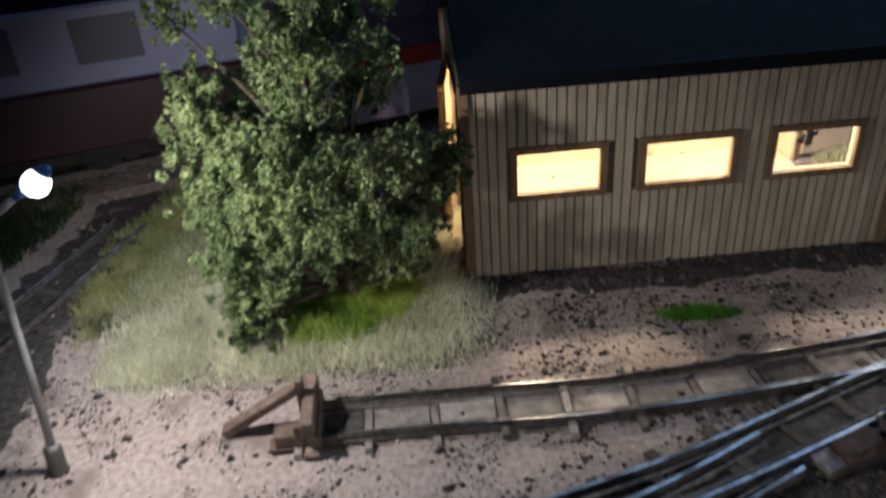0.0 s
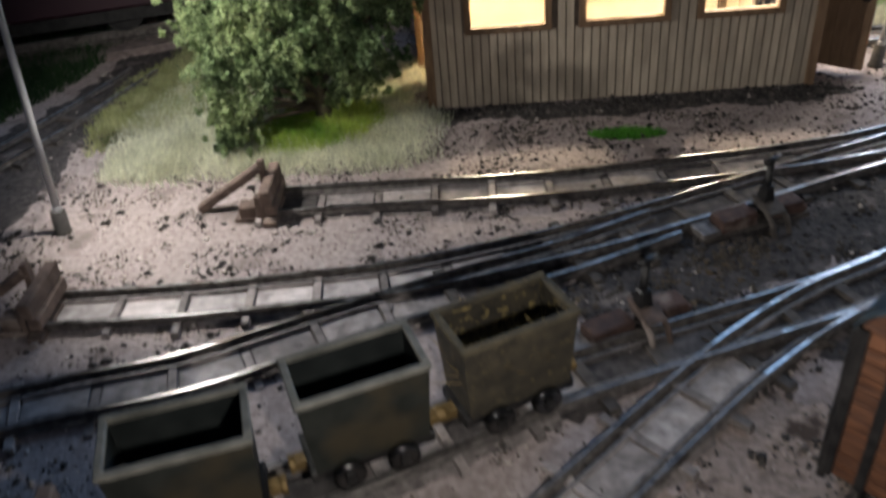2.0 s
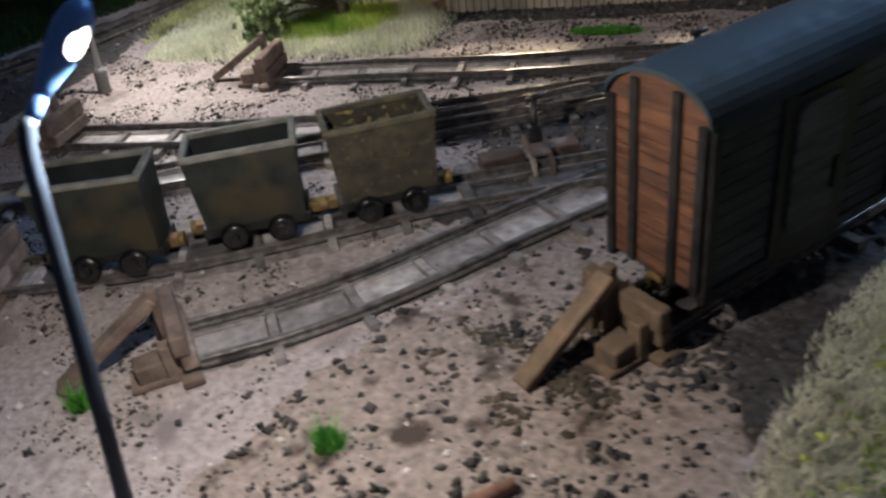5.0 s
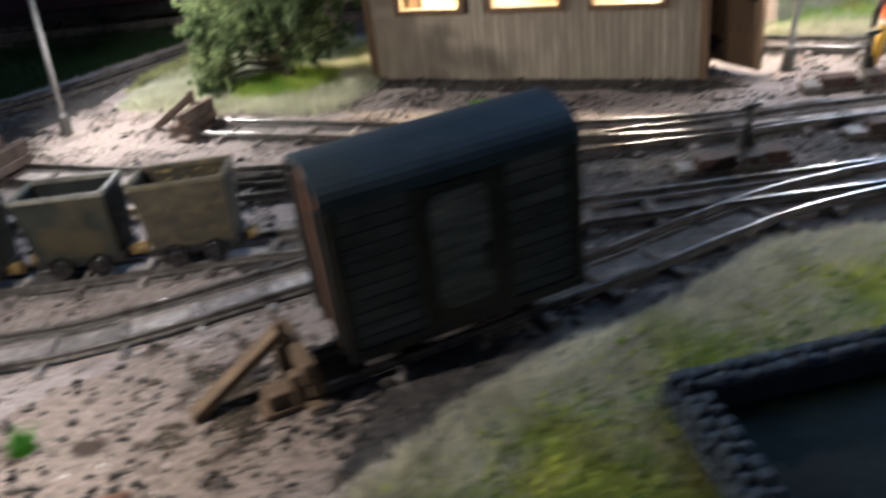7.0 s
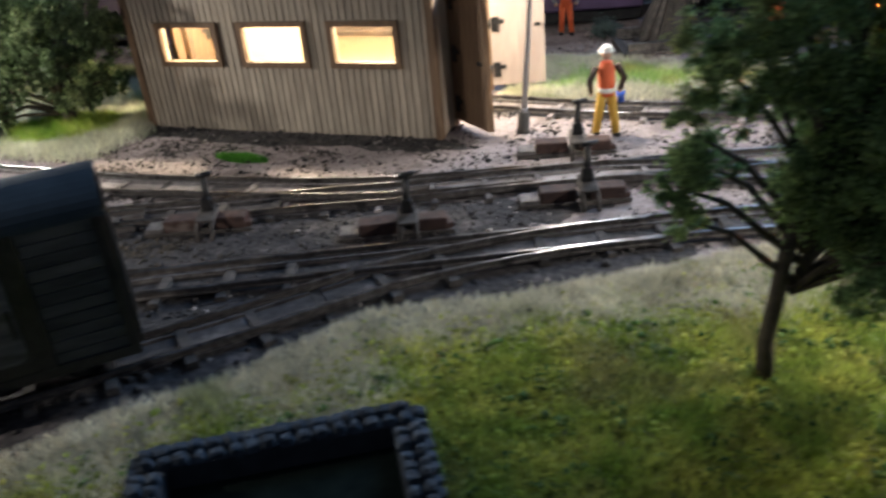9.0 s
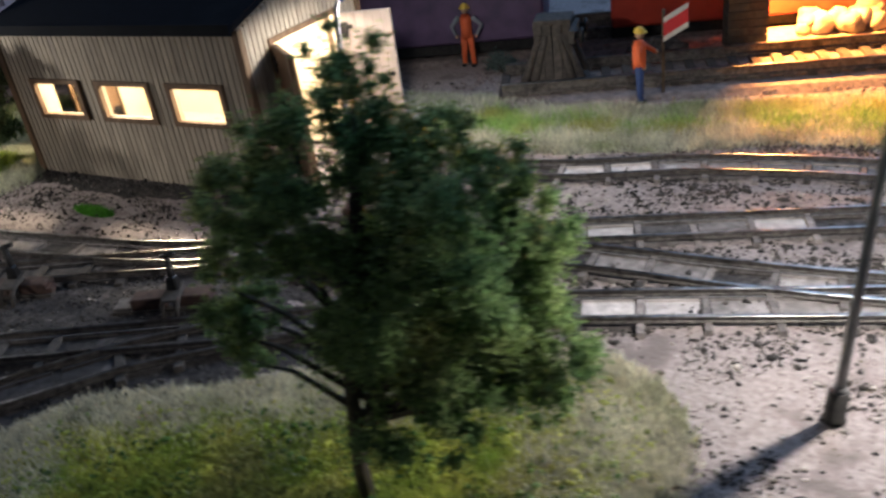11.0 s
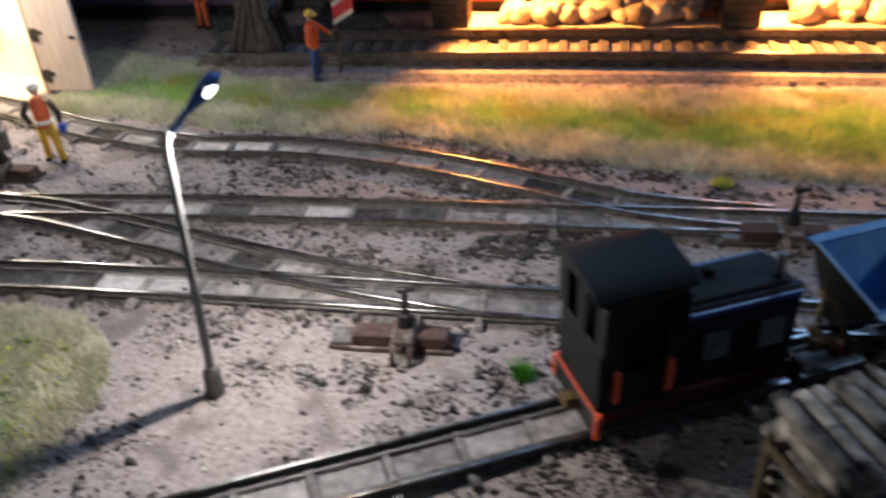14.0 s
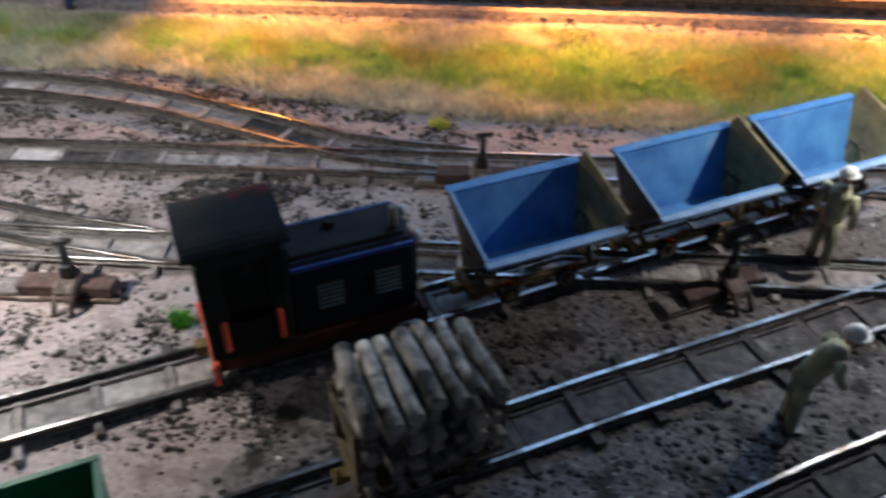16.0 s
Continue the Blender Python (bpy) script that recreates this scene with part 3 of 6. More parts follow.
        for a, b in zip(rows, rows[1:]):
            for k in range(8):
                bm.faces.new((a[k], b[k], b[k + 1], a[k + 1]))
        bm.faces.new(rows[0]), bm.faces.new(rows[-1][::-1])
        m = run[len(run) // 2][0]
        white = any(math.hypot(m.x - u, m.y - v) < r for u, v, r in WHITE_BAYS)
        part("infill_plate", bm, WHITEPLATE if white and not dark else DARKPLATE if darkened or pick.random() < 0.1 else PLATE, ob)
    laid.extend(mids)
    return ob


MAIN = [(-38, 67.4), (-20, 69.8), (-5, 72.6), (8, 75.4), (22, 80.6), (40, 88.6), (73, 106.6), (86, 113.6), (104.5, 125.0), (133, 140.2), (172, 158.6), (228, 184.0), (275, 204.8), (340, 232)]
track(MAIN, "straight dusty narrow gauge track along the yard")
track([(-16, 96.2), (5, 98.8), (30, 101.6), (55, 107.0), (72, 111.2), (88, 117.2), (106, 127.2)], "dusty siding track that ends at a buffer stop", 0.05)
track([(-75, 30), (-50, 40.5), (-30, 49.8), (-14, 55.6), (-3, 61.8), (6, 67.0), (18, 73.6), (34, 82.0), (48, 90.8)], "curved dusty track that joins at a turnout", 0.10)
track([(-40, 22), (-15, 30.6), (2.5, 38.0), (19.4, 48.3), (31.3, 56.0), (42, 61.6), (65, 72.8), (77, 80.0), (95.7, 91.2), (117, 104.0), (139, 117.2), (163.5, 128.4), (193, 141.0), (218, 151.4), (262, 170.5), (330, 200)], "dusty track with mine tubs standing on it", 0.03, dull=56)
track([(14.5, 22.4), (23.3, 28.6), (31, 35.8), (38.4, 44.4), (46.2, 53.6), (54.8, 63), (65, 72.0), (77, 79.6)], "short siding track that ends at a buffer stop", 0.08, dull=52)
track([(59.5, 34.5), (70, 48.2), (79.0, 59.6), (85.8, 68.2), (93.4, 79.0), (103, 91.0), (118.5, 104.2), (132, 112.6)], "siding track under the covered van, coloured dark for shade", 0.12, dark=True)
track([(117, 132.0), (128, 135.6), (139, 137.6), (160, 140.4), (176, 142.4), (195, 145.8), (216, 150.8)], "connecting track between two turnouts", 0.15)
track([(4, 154.8), (40, 159.2), (76, 163.6), (104, 164.4), (133, 169.6), (157, 179.6), (183, 185.6), (206, 187.6), (228, 189.2), (250, 195.4)], "track that curves out of the engine shed", 0.06)
track([(150, 33), (183, 70.5), (211, 103.0), (238.5, 134.4), (264.5, 164.0), (279.3, 182.0), (299, 205.2), (335, 247)], "dusty track under the small diesel locomotive", 0.0)
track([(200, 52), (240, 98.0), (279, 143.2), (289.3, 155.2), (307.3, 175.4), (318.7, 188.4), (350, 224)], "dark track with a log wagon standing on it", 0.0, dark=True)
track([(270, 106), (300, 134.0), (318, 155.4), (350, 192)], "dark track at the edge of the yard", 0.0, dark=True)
# Coloured dark because this track stands out of the lamp light.
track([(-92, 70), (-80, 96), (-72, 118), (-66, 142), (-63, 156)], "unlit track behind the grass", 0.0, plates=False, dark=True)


def wide_track(points, label):
    """A standard gauge track, on its bed of ballast."""
    ob = thing("main_line_track", at(0, 0), label, "track", "main line tracks")
    line = curve(points, 4)
    bm = new_bm()
    rings = [[bm.verts.new(p + Vector((-math.sin(a), math.cos(a), 0)) * o + Vector((0, 0, z))) for o, z in ((-19, -0.4), (-15.5, 1.2), (15.5, 1.2), (19, -0.4))] for p, a in line]
    for a, b in zip(rings, rings[1:]):
        for k in range(3):
            bm.faces.new((a[k], b[k], b[k + 1], a[k + 1]))
    part("ballast_bed", bm, BALLAST, ob, "brownish ballast bed")
    for off in (-8.6, 8.6):
        part("rail", rail(line, off, 1.6, 1.1, 2.9), [RAIL, RAILSIDE], ob, "worn steel rail")
    data = slab_mesh("sleeper", 2.5, 20.5, 1.2, DARK_SLEEPER)
    for p, a in curve(points, 5.3):
        piece("sleeper", data, ob, at(p.x, p.y, 0.75, math.degrees(a)))


wide_track([(96, 213), (135.5, 232.4), (189, 256.8), (254, 284.6), (330, 316), (380, 337)], "main line track with dark sleepers beside the bunkers")
wide_track([(-190, 138), (-80.8, 182.4), (38, 233), (102, 268), (225.7, 323.9), (349, 378)], "main line track under the parked train")


# ---- loose stones ----
def stones(name, xy, size, mat, label, lift=0.0, category="gravel"):
    n = len(xy)
    base = np.array([(1, 0, 0), (0, 1, 0), (-1, 0, 0), (0, -1, 0), (0.2, 0.1, 0.8), (0, 0, -0.5)], float)
    tri = np.array([(0, 1, 4), (1, 2, 4), (2, 3, 4), (3, 0, 4), (1, 0, 5), (2, 1, 5), (3, 2, 5), (0, 3, 5)])
    v = base[None] * rng.uniform(0.55, 1.25, (n, 6, 1)) + rng.normal(0, 0.13, (n, 6, 3))
    a = rng.uniform(0, 2 * np.pi, n)
    c, s = np.cos(a)[:, None], np.sin(a)[:, None]
    v = np.stack([v[..., 0] * c - v[..., 1] * s, v[..., 0] * s + v[..., 1] * c, v[..., 2]], -1) * size[:, None, None]
    z = np.array([height(x, y) for x, y in xy]) - 0.1 + lift
    v += np.c_[xy, z + size * 0.2][:, None]
    raw(name, v.reshape(-1, 3), (tri[None] + 6 * np.arange(n)[:, None, None]).reshape(-1, 3), mat, label, category)


def spread(count, x0, x1, y0, y1, keep):
    xy = np.c_[rng.uniform(x0, x1, count), rng.uniform(y0, y1, count)]
    return xy[rng.uniform(0, 1, count) < keep(xy)]


def clumpy(xy):
    f = 0.5 * lumps(xy) + 0.5 * lumps(xy * 2.6 + 40)
    return np.clip((f - 0.47) * 6.5, 0.06, 1)


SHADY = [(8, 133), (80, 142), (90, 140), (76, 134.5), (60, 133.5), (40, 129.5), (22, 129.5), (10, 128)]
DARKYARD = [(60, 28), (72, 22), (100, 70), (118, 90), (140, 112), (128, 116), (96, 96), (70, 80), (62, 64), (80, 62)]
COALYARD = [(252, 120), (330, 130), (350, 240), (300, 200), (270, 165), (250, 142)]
SHEDSAND = [(16, 106), (50, 113), (90, 122), (92, 138), (60, 131), (24, 127), (14, 118)]
MOSSY = [(38, 32), (52, 38), (58, 34), (64, 24), (58, 14), (48, 20), (40, 24)]
VERGE = [(176, 189), (190, 191), (212, 195), (228, 199), (232, 206), (218, 206), (196, 199), (180, 196)]
VERGEFAR = [(234, 200), (248, 202), (268, 212), (284, 224), (282, 230), (262, 220), (240, 210)]
MOSSMID = [(42, 72), (50, 70), (64, 84), (62, 90), (46, 86)]
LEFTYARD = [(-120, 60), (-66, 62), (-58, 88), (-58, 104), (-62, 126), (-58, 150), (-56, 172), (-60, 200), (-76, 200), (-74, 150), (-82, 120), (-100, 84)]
COALHEAP = [(206, 162), (214, 164), (226, 171), (228, 176), (216, 173), (207, 168)]
BROWNYARD = [(50, 58), (44, 44), (38, 34), (30, 22), (26, 8), (30, -6), (44, -14), (68, -14), (70, 14), (72, 26), (66, 40), (62, 56)]
MIDYARD = [(36, 62), (62, 78), (108, 104), (120, 122), (96, 116), (60, 96), (34, 78)]


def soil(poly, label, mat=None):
    """Thin, uneven dark soil, frayed at its edge; some layers are painted shade."""
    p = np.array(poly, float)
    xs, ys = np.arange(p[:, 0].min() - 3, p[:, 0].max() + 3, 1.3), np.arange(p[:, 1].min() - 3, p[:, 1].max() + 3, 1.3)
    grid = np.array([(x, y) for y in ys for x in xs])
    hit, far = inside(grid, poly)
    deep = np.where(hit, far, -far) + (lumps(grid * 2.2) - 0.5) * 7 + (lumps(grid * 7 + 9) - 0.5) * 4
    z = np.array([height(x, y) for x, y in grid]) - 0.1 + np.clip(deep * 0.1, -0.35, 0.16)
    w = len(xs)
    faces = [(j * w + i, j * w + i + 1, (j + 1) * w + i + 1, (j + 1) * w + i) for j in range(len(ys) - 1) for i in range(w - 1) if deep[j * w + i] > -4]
    ob = raw("soil_patch", np.c_[grid, z], faces, mat or SOIL_SHADE, label, "soil")
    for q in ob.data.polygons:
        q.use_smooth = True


# Only the wall-foot layer is plain soil; the others also paint shade.
for poly, label in ((SHADY, "dark soil along the foot of the shed wall"), (DARKYARD, "dark ground under the covered van, shade put into its colour"), (MIDYARD, "dark soil between the yard tracks, made darker for weak light"), (LEFTYARD, "dark ground along the unlit track, its dimness painted in")):
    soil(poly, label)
soil(COALYARD, "greyish brown earth, darkened for the unlit end of the yard", GREYEARTH)
soil(BROWNYARD, "brown trodden earth round the ochre buffer stop", EARTH)
xy = spread(120000, -75, 345, -15, 215, clumpy)
stones("cinder_gravel", xy, rng.gamma(1.7, 0.125, len(xy)).clip(0.07, 0.9), CINDER, "scattered dark cinders on the sand")
xy = spread(270000, -60, 345, -15, 205, clumpy)
stones("fine_grit", xy, rng.gamma(2, 0.065, len(xy)).clip(0.06, 0.3), MOSS, "fine dark grit in blotches on the sand")
xy = spread(7000, 130, 285, 125, 205, lambda q: np.clip(lumps(q * 1.5 + 7) * 3 - 1.1, 0.05, 1))
stones("cinder_chips", xy, rng.gamma(5, 0.09, len(xy)).clip(0.2, 0.95), CINDER, "flat dark chips scattered between the tracks", -0.12)
xy = spread(75000, 140, 345, 122, 206, clumpy)
stones("yard_grit", xy, rng.gamma(2.2, 0.10, len(xy)).clip(0.08, 0.45), CINDER, "dark grit in blotches between the yard tracks")
xy = spread(20000, -75, 345, -15, 215, lambda q: 0.5 + 0 * q[:, 0])
stones("fine_pebbles", xy, rng.gamma(2, 0.11, len(xy)).clip(0.08, 0.7), PEBBLE, "scattered pale pebbles on the sand")
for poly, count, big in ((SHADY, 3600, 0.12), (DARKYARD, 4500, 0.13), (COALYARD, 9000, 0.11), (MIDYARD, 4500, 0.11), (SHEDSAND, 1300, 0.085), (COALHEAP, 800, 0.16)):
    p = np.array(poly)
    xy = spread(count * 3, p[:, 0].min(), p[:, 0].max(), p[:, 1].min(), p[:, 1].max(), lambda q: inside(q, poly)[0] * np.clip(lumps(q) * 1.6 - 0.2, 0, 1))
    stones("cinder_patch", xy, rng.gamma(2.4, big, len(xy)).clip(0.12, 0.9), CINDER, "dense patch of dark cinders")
xy = spread(9000, 24, 74, -16, 60, lambda q: inside(q, BROWNYARD)[0] * np.clip(lumps(q * 2.2 + 5) * 3 - 1.2, 0.08, 1))
stones("earth_cinders", xy, rng.gamma(2.4, 0.11, len(xy)).clip(0.1, 0.8), CINDER, "dark cinders trodden into the brown earth", 0.16)
for poly, count in ((MOSSY, 7500), (MOSSMID, 2500), (VERGE, 2600), (VERGEFAR, 2600)):
    p = np.array(poly)
    xy = spread(count * 3, p[:, 0].min(), p[:, 0].max(), p[:, 1].min(), p[:, 1].max(), lambda q: inside(q, poly)[0] * np.clip(lumps(q * 1.8) * 2.4 - 0.95, 0.03, 0.8) * np.clip(inside(q, poly)[1] / 5, 0, 1))
    stones("dried_moss", xy, rng.gamma(2.4, 0.12, len(xy)).clip(0.1, 0.7), MOSS, "clumps of brown dried moss on the sand")
xy = spread(9000, 80, 360, 205, 300, lambda q: (np.abs((q[:, 1] - 232.4) - (q[:, 0] - 135.5) * 0.43) < 26).astype(float))
stones("track_ballast", xy, rng.gamma(2.4, 0.18, len(xy)).clip(0.15, 0.8), BALLAST, "brownish ballast stones along the main line", 0.5)


# ---- grass ----
def blades(name, xy, tall, mat, label, wide=0.24, lean=0.55):
    n = len(xy)
    a = rng.uniform(0, 2 * np.pi, n)
    t = tall * rng.uniform(0.55, 1.15, n)
    z = np.array([height(x, y) for x, y in xy]) - 0.15
    off = np.c_[np.cos(a), np.sin(a)] * wide * 0.5
    tip = xy + rng.normal(0, lean, (n, 2)) * t[:, None] * 0.5
    v = np.stack([np.c_[xy - off, z], np.c_[xy + off, z], np.c_[tip, z + t]], 1)
    return raw(name, v.reshape(-1, 3), np.arange(3 * n).reshape(-1, 3), mat, label, "grass")


def meadow(poly, per_mm2, tall, mats, names, labels, edge, soft=3.0):
    """Dry grass towards the edge of a polygon, green grass inside it; edge: how wide the dry belt is."""
    p = np.array(poly, float)
    area = np.ptp(p[:, 0]) * np.ptp(p[:, 1])
    xy = np.c_[rng.uniform(p[:, 0].min(), p[:, 0].max(), int(area * per_mm2)), rng.uniform(p[:, 1].min(), p[:, 1].max(), int(area * per_mm2))]
    hit, far = inside(xy, poly)
    xy, far = xy[hit], far[hit]
    field = lumps(xy)
    keep = far > field * soft * rng.uniform(0.2, 1.2, len(far))
    xy, far, field = xy[keep], far[keep], field[keep]
    wet, _ = inside(xy, POOL)
    xy, far, field = xy[~wet], far[~wet], field[~wet]
    green = far + (field - 0.5) * edge * 1.3 + rng.normal(0, edge * 0.22, len(far)) > edge
    for which, mat, name, label in ((green, mats[0], names[0], labels[0]), (~green, mats[1], names[1], labels[1])):
        q = xy[which]
        blades(name, q, tall * np.clip(0.6 + 0.12 * far[which], 0.5, 1.1) * (0.65 + 0.7 * lumps(q * 2.5)), mat, label, 0.3, 0.9)


POOL = [(96.8, 42.9), (119.4, 60.6), (136.1, 39.3), (113.5, 21.6)]
FRONT = [(69, 14), (72, 25), (77, 39), (84, 52), (92, 62), (100, 81), (117, 90), (131, 102), (146, 114.5), (163, 121), (176, 115), (183, 107), (186, 95), (184, 70), (180, 30), (160, -10), (120, -30), (78, -20)]
meadow(FRONT, 17, 1.7, (GRASS, STRAW), ("meadow_grass", "dry_grass"), ("uneven green meadow grass round the basin", "pale dry grass along the edge of the meadow"), 15, 4.5)
xy = spread(42000, 70, 186, -20, 121, lambda q: inside(q, FRONT)[0] * ~inside(q, POOL)[0] * np.clip((inside(q, FRONT)[1] - 3) / 9, 0, 1) * np.clip(lumps(q * 2.0) * 2.4 - 0.5, 0.1, 1))
stones("turf_clumps", xy, rng.gamma(4, 0.085, len(xy)).clip(0.15, 0.7), GRASS, "short mossy turf clumps among the meadow grass", 0.7, "grass")
xy = spread(30000, 70, 186, -20, 121, lambda q: inside(q, FRONT)[0] * ~inside(q, POOL)[0] * np.clip((inside(q, FRONT)[1] - 6) / 9, 0, 1) * np.clip(lumps(q * 3.1 + 17) * 4.2 - 2.0, 0, 1))
stones("moss_clumps", xy, rng.gamma(4, 0.085, len(xy)).clip(0.15, 0.7), MEADOWMOSS, "dark green moss clumps in the meadow", 0.9, "moss")
xy = spread(38000, 70, 186, -20, 121, lambda q: inside(q, FRONT)[0] * ~inside(q, POOL)[0] * np.clip((inside(q, FRONT)[1] - 2) / 9, 0, 1) * np.clip(lumps(q * 1.7 + 55) * 4.0 - 2.1, 0, 1))
blades("withered_grass", xy, 1.9, WITHERED, "withered yellow brown grass among the green", 0.3, 0.9)
BACK = [(78, 166), (100, 171), (127, 177), (150, 185), (173, 194.5), (205, 199), (240, 207), (276, 220), (340, 244), (340, 296), (255, 262), (212, 243), (172, 226), (140, 212), (112, 207), (92, 209), (62, 206), (60, 190), (77, 187)]
meadow(BACK, 12, 2.0, (PALEGRASS, LINESTRAW), ("lineside_grass", "dry_lineside_grass"), ("green and yellowed grass beside the main line", "pale dry grass beside the yard track"), 12, 5.0)
FIELD = [(-53, 103), (-58, 124), (-56, 146), (-46, 168), (-24, 170), (0, 160), (4, 138), (14, 131), (13, 112), (0, 105), (-17, 103.5), (-37, 100.5)]
meadow(FIELD, 17, 1.8, (FIELDGRASS, FIELDGRASS), ("straw_grass", "short_straw_grass"), ("pale straw grass round the leafy tree", "short pale straw grass at the edge of the sand"), 5, 13.0)
OLIVEFIELD = [(-58, 112), (-66, 126), (-68, 148), (-62, 176), (-34, 180), (-26, 160), (-30, 134), (-44, 122)]
meadow(OLIVEFIELD, 14, 1.8, (OLIVEGRASS, OLIVEGRASS), ("olive_grass", "short_olive_grass"), ("olive green grass, darkened for the dim side of the field", "short olive grass at the edge of the field"), 5, 14.0)
LITPATCH = [(-27, 120), (-22, 131), (-14, 137), (-4, 136), (0, 128), (-4, 119), (-12, 113.5), (-21, 113.5)]
meadow(LITPATCH, 22, 3.2, (LITGREEN, LITGREEN), ("bright_grass", "short_bright_grass"), ("green grass under the leafy tree, brightened for lamp light", "green grass fringe under the tree, brightened for lamp light"), 2)
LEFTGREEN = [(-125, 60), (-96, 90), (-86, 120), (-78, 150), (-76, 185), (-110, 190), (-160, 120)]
meadow(LEFTGREEN, 5, 3, (DIMGRASS, DIMGRASS), ("far_grass", "far_grass_fringe"), ("green grass beyond the unlit track, darkened for missing light", "green grass fringe, darkened for missing light"), 3)


def tuft(x, y, rx, ry, tall, mat, label):
    n = int(90 * rx * ry) + 30
    r, a = np.sqrt(rng.uniform(0, 1, n)), rng.uniform(0, 2 * np.pi, n)
    xy = np.c_[x + rx * r * np.cos(a), y + ry * r * np.sin(a)]
    blades("grass_tuft", xy, tall * (1.15 - 0.5 * r), mat, label, 0.26, 0.85)


tuft(43.6, 121.4, 6.8, 1.7, 1.6, TUFT, "low dark green grass tuft before the shed")
tuft(35.5, 13.2, 1.2, 1.0, 3.4, TUFT, "small bright green grass tuft on the sand")
tuft(1.2, 149.0, 4.6, 8.5, 3.6, STRAW, "golden dry grass at the lit shed doorway")
tuft(229.6, 140.2, 1.5, 1.2, 3.2, TUFT, "small green grass tuft beside the loco track")
tuft(238.0, 204.6, 2.0, 1.4, 2.0, GRASS, "small yellowish grass tuft by the track")
tuft(8, 13, 1.1, 1.0, 3.0, TUFT, "small bright green grass tuft on bare sand")


# ---- trees ----
def leaves(name, centres, radii, count, size, mat, parent, label):
    """A crown of small leaves scattered through clumps."""
    centres, radii = np.asarray(centres, float), np.asarray(radii, float)
    weight = radii.prod(1) ** (2 / 3)
    k = rng.choice(len(centres), count, p=weight / weight.sum())
    d = rng.normal(0, 1, (count, 3))
    d /= np.linalg.norm(d, axis=1)[:, None]
    r = np.abs(rng.normal(0, 0.62, count)).clip(0, 1.5)
    p = centres[k] + d * r[:, None] * radii[k]
    p = p[p[:, 2] > 0.6]
    n = len(p)
    u = rng.normal(0, 1, (n, 3))
    u /= np.linalg.norm(u, axis=1)[:, None]
    w = np.cross(u, rng.normal(0, 1, (n, 3)))
    w /= np.linalg.norm(w, axis=1)[:, None]
    s = size * rng.uniform(0.6, 1.4, n)[:, None]
    v = np.stack([p - u * s * 0.6, p + w * s * 0.33, p + u * s * 0.6, p - w * s * 0.33], 1)
    ob = raw(name, v.reshape(-1, 3), np.arange(4 * n).reshape(-1, 4), mat, label, "", "")
    ob.parent = parent
    return ob


def leafy_tree(x, y):
    ob = thing("leafy_tree", at(x, y), "large leafy green tree beside the wooden shed", "tree")
    local = random.Random(4)
    bm = new_bm()
    tube(bm, [(0, 0, -0.5), (0.4, 0.2, 6), (-0.5, 0.6, 14), (0, 1, 24)], [1.9, 1.4, 1.15, 0.8], 10)
    part("trunk", bm, BARK, ob, "rough brown trunk")
    near_lobes = [((-8, -6, 25), 8), ((0, -7, 30), 7.5), ((8, -5, 27), 7), ((-13, -8, 17), 6.5), ((-14, -9, 8), 5.2), ((-4, -9, 17), 5.6), ((5, -6, 20), 5.5), ((-14, -7, 4), 3.2), ((-10, -9, 21), 6), ((-17, -6, 21), 5.5), ((-17, -7, 13), 5.5), ((-11, -10, 11), 5), ((-12.5, -11, 4), 4), ((10, -7, 21), 5.6), ((12, -5, 31), 4), ((2, -8, 23), 6), ((-9, -6, 33), 6), ((-15, -12, 5), 3.5), ((6, -4, 10), 3.8), ((9.5, -2, 9), 3.8), ((2, -5, 15), 3.4)]
    middle_lobes = [((-15, -3, 30), 8), ((15.5, 0, 26), 5), ((10.5, -2, 18), 4.2), ((-1, -3, 40), 6.5), ((8, 2, 43), 4), ((-20, 2, 40), 4.5), ((-20, -1, 26), 5.5), ((15, 0, 23.5), 4.2), ((-18, -2, 35), 5.5), ((18, 0, 25), 3.8), ((-2, -2, 46), 6), ((-21, -2, 21), 4.5)]
    far_lobes = [((-3, 3, 51), 7), ((-13, 4, 52), 6), ((5, 5, 51), 6), ((-4, 9, 28), 6.5), ((-22, 4, 49), 4), ((6, 6, 10), 5), ((0, 8, 10), 6), ((10, 8, 21), 6.5), ((16, 6, 24), 4), ((-8, 8, 9), 6), ((-12, 4, 14), 6), ((13, 4, 12), 3.6), ((-8, 10, 40), 6), ((3, 10, 35), 6), ((-14, 8, 34), 6), ((-6, 5, 6.5), 4.5)]
    centres, radii = [], []
    for i, (c, r) in enumerate(near_lobes + middle_lobes + far_lobes):
        c = Vector(c)
        start = Vector((0, 0.5, min(22, max(4, c.z * 0.45))))
        mid = start.lerp(c, 0.55) + Vector((local.uniform(-1.5, 1.5), local.uniform(-1.5, 1.5), local.uniform(0.5, 2.5)))
        part("limb", tube(new_bm(), [start, mid, c], [0.65, 0.38, 0.14], 6), TWIG if i % 5 == 0 else BARK, ob)
        for _ in range(34):
            d = Vector((local.gauss(0, 1), local.gauss(0, 1), local.gauss(0, 0.9))).normalized()
            q = c + d * r * local.uniform(0.25, 1.22)
            k = local.uniform(0.08, 0.24) * r
            centres.append(q - Vector((0, 0, 0.4 * k))), radii.append((k * local.uniform(0.7, 1.3), k * local.uniform(0.7, 1.3), k * local.uniform(0.9, 2.2)))
    leaves("crown", centres, radii, 190000, 0.68, LEAF, ob, "dense crown of small olive green leaves")
    return ob


leafy_tree(-13.5, 126.5)


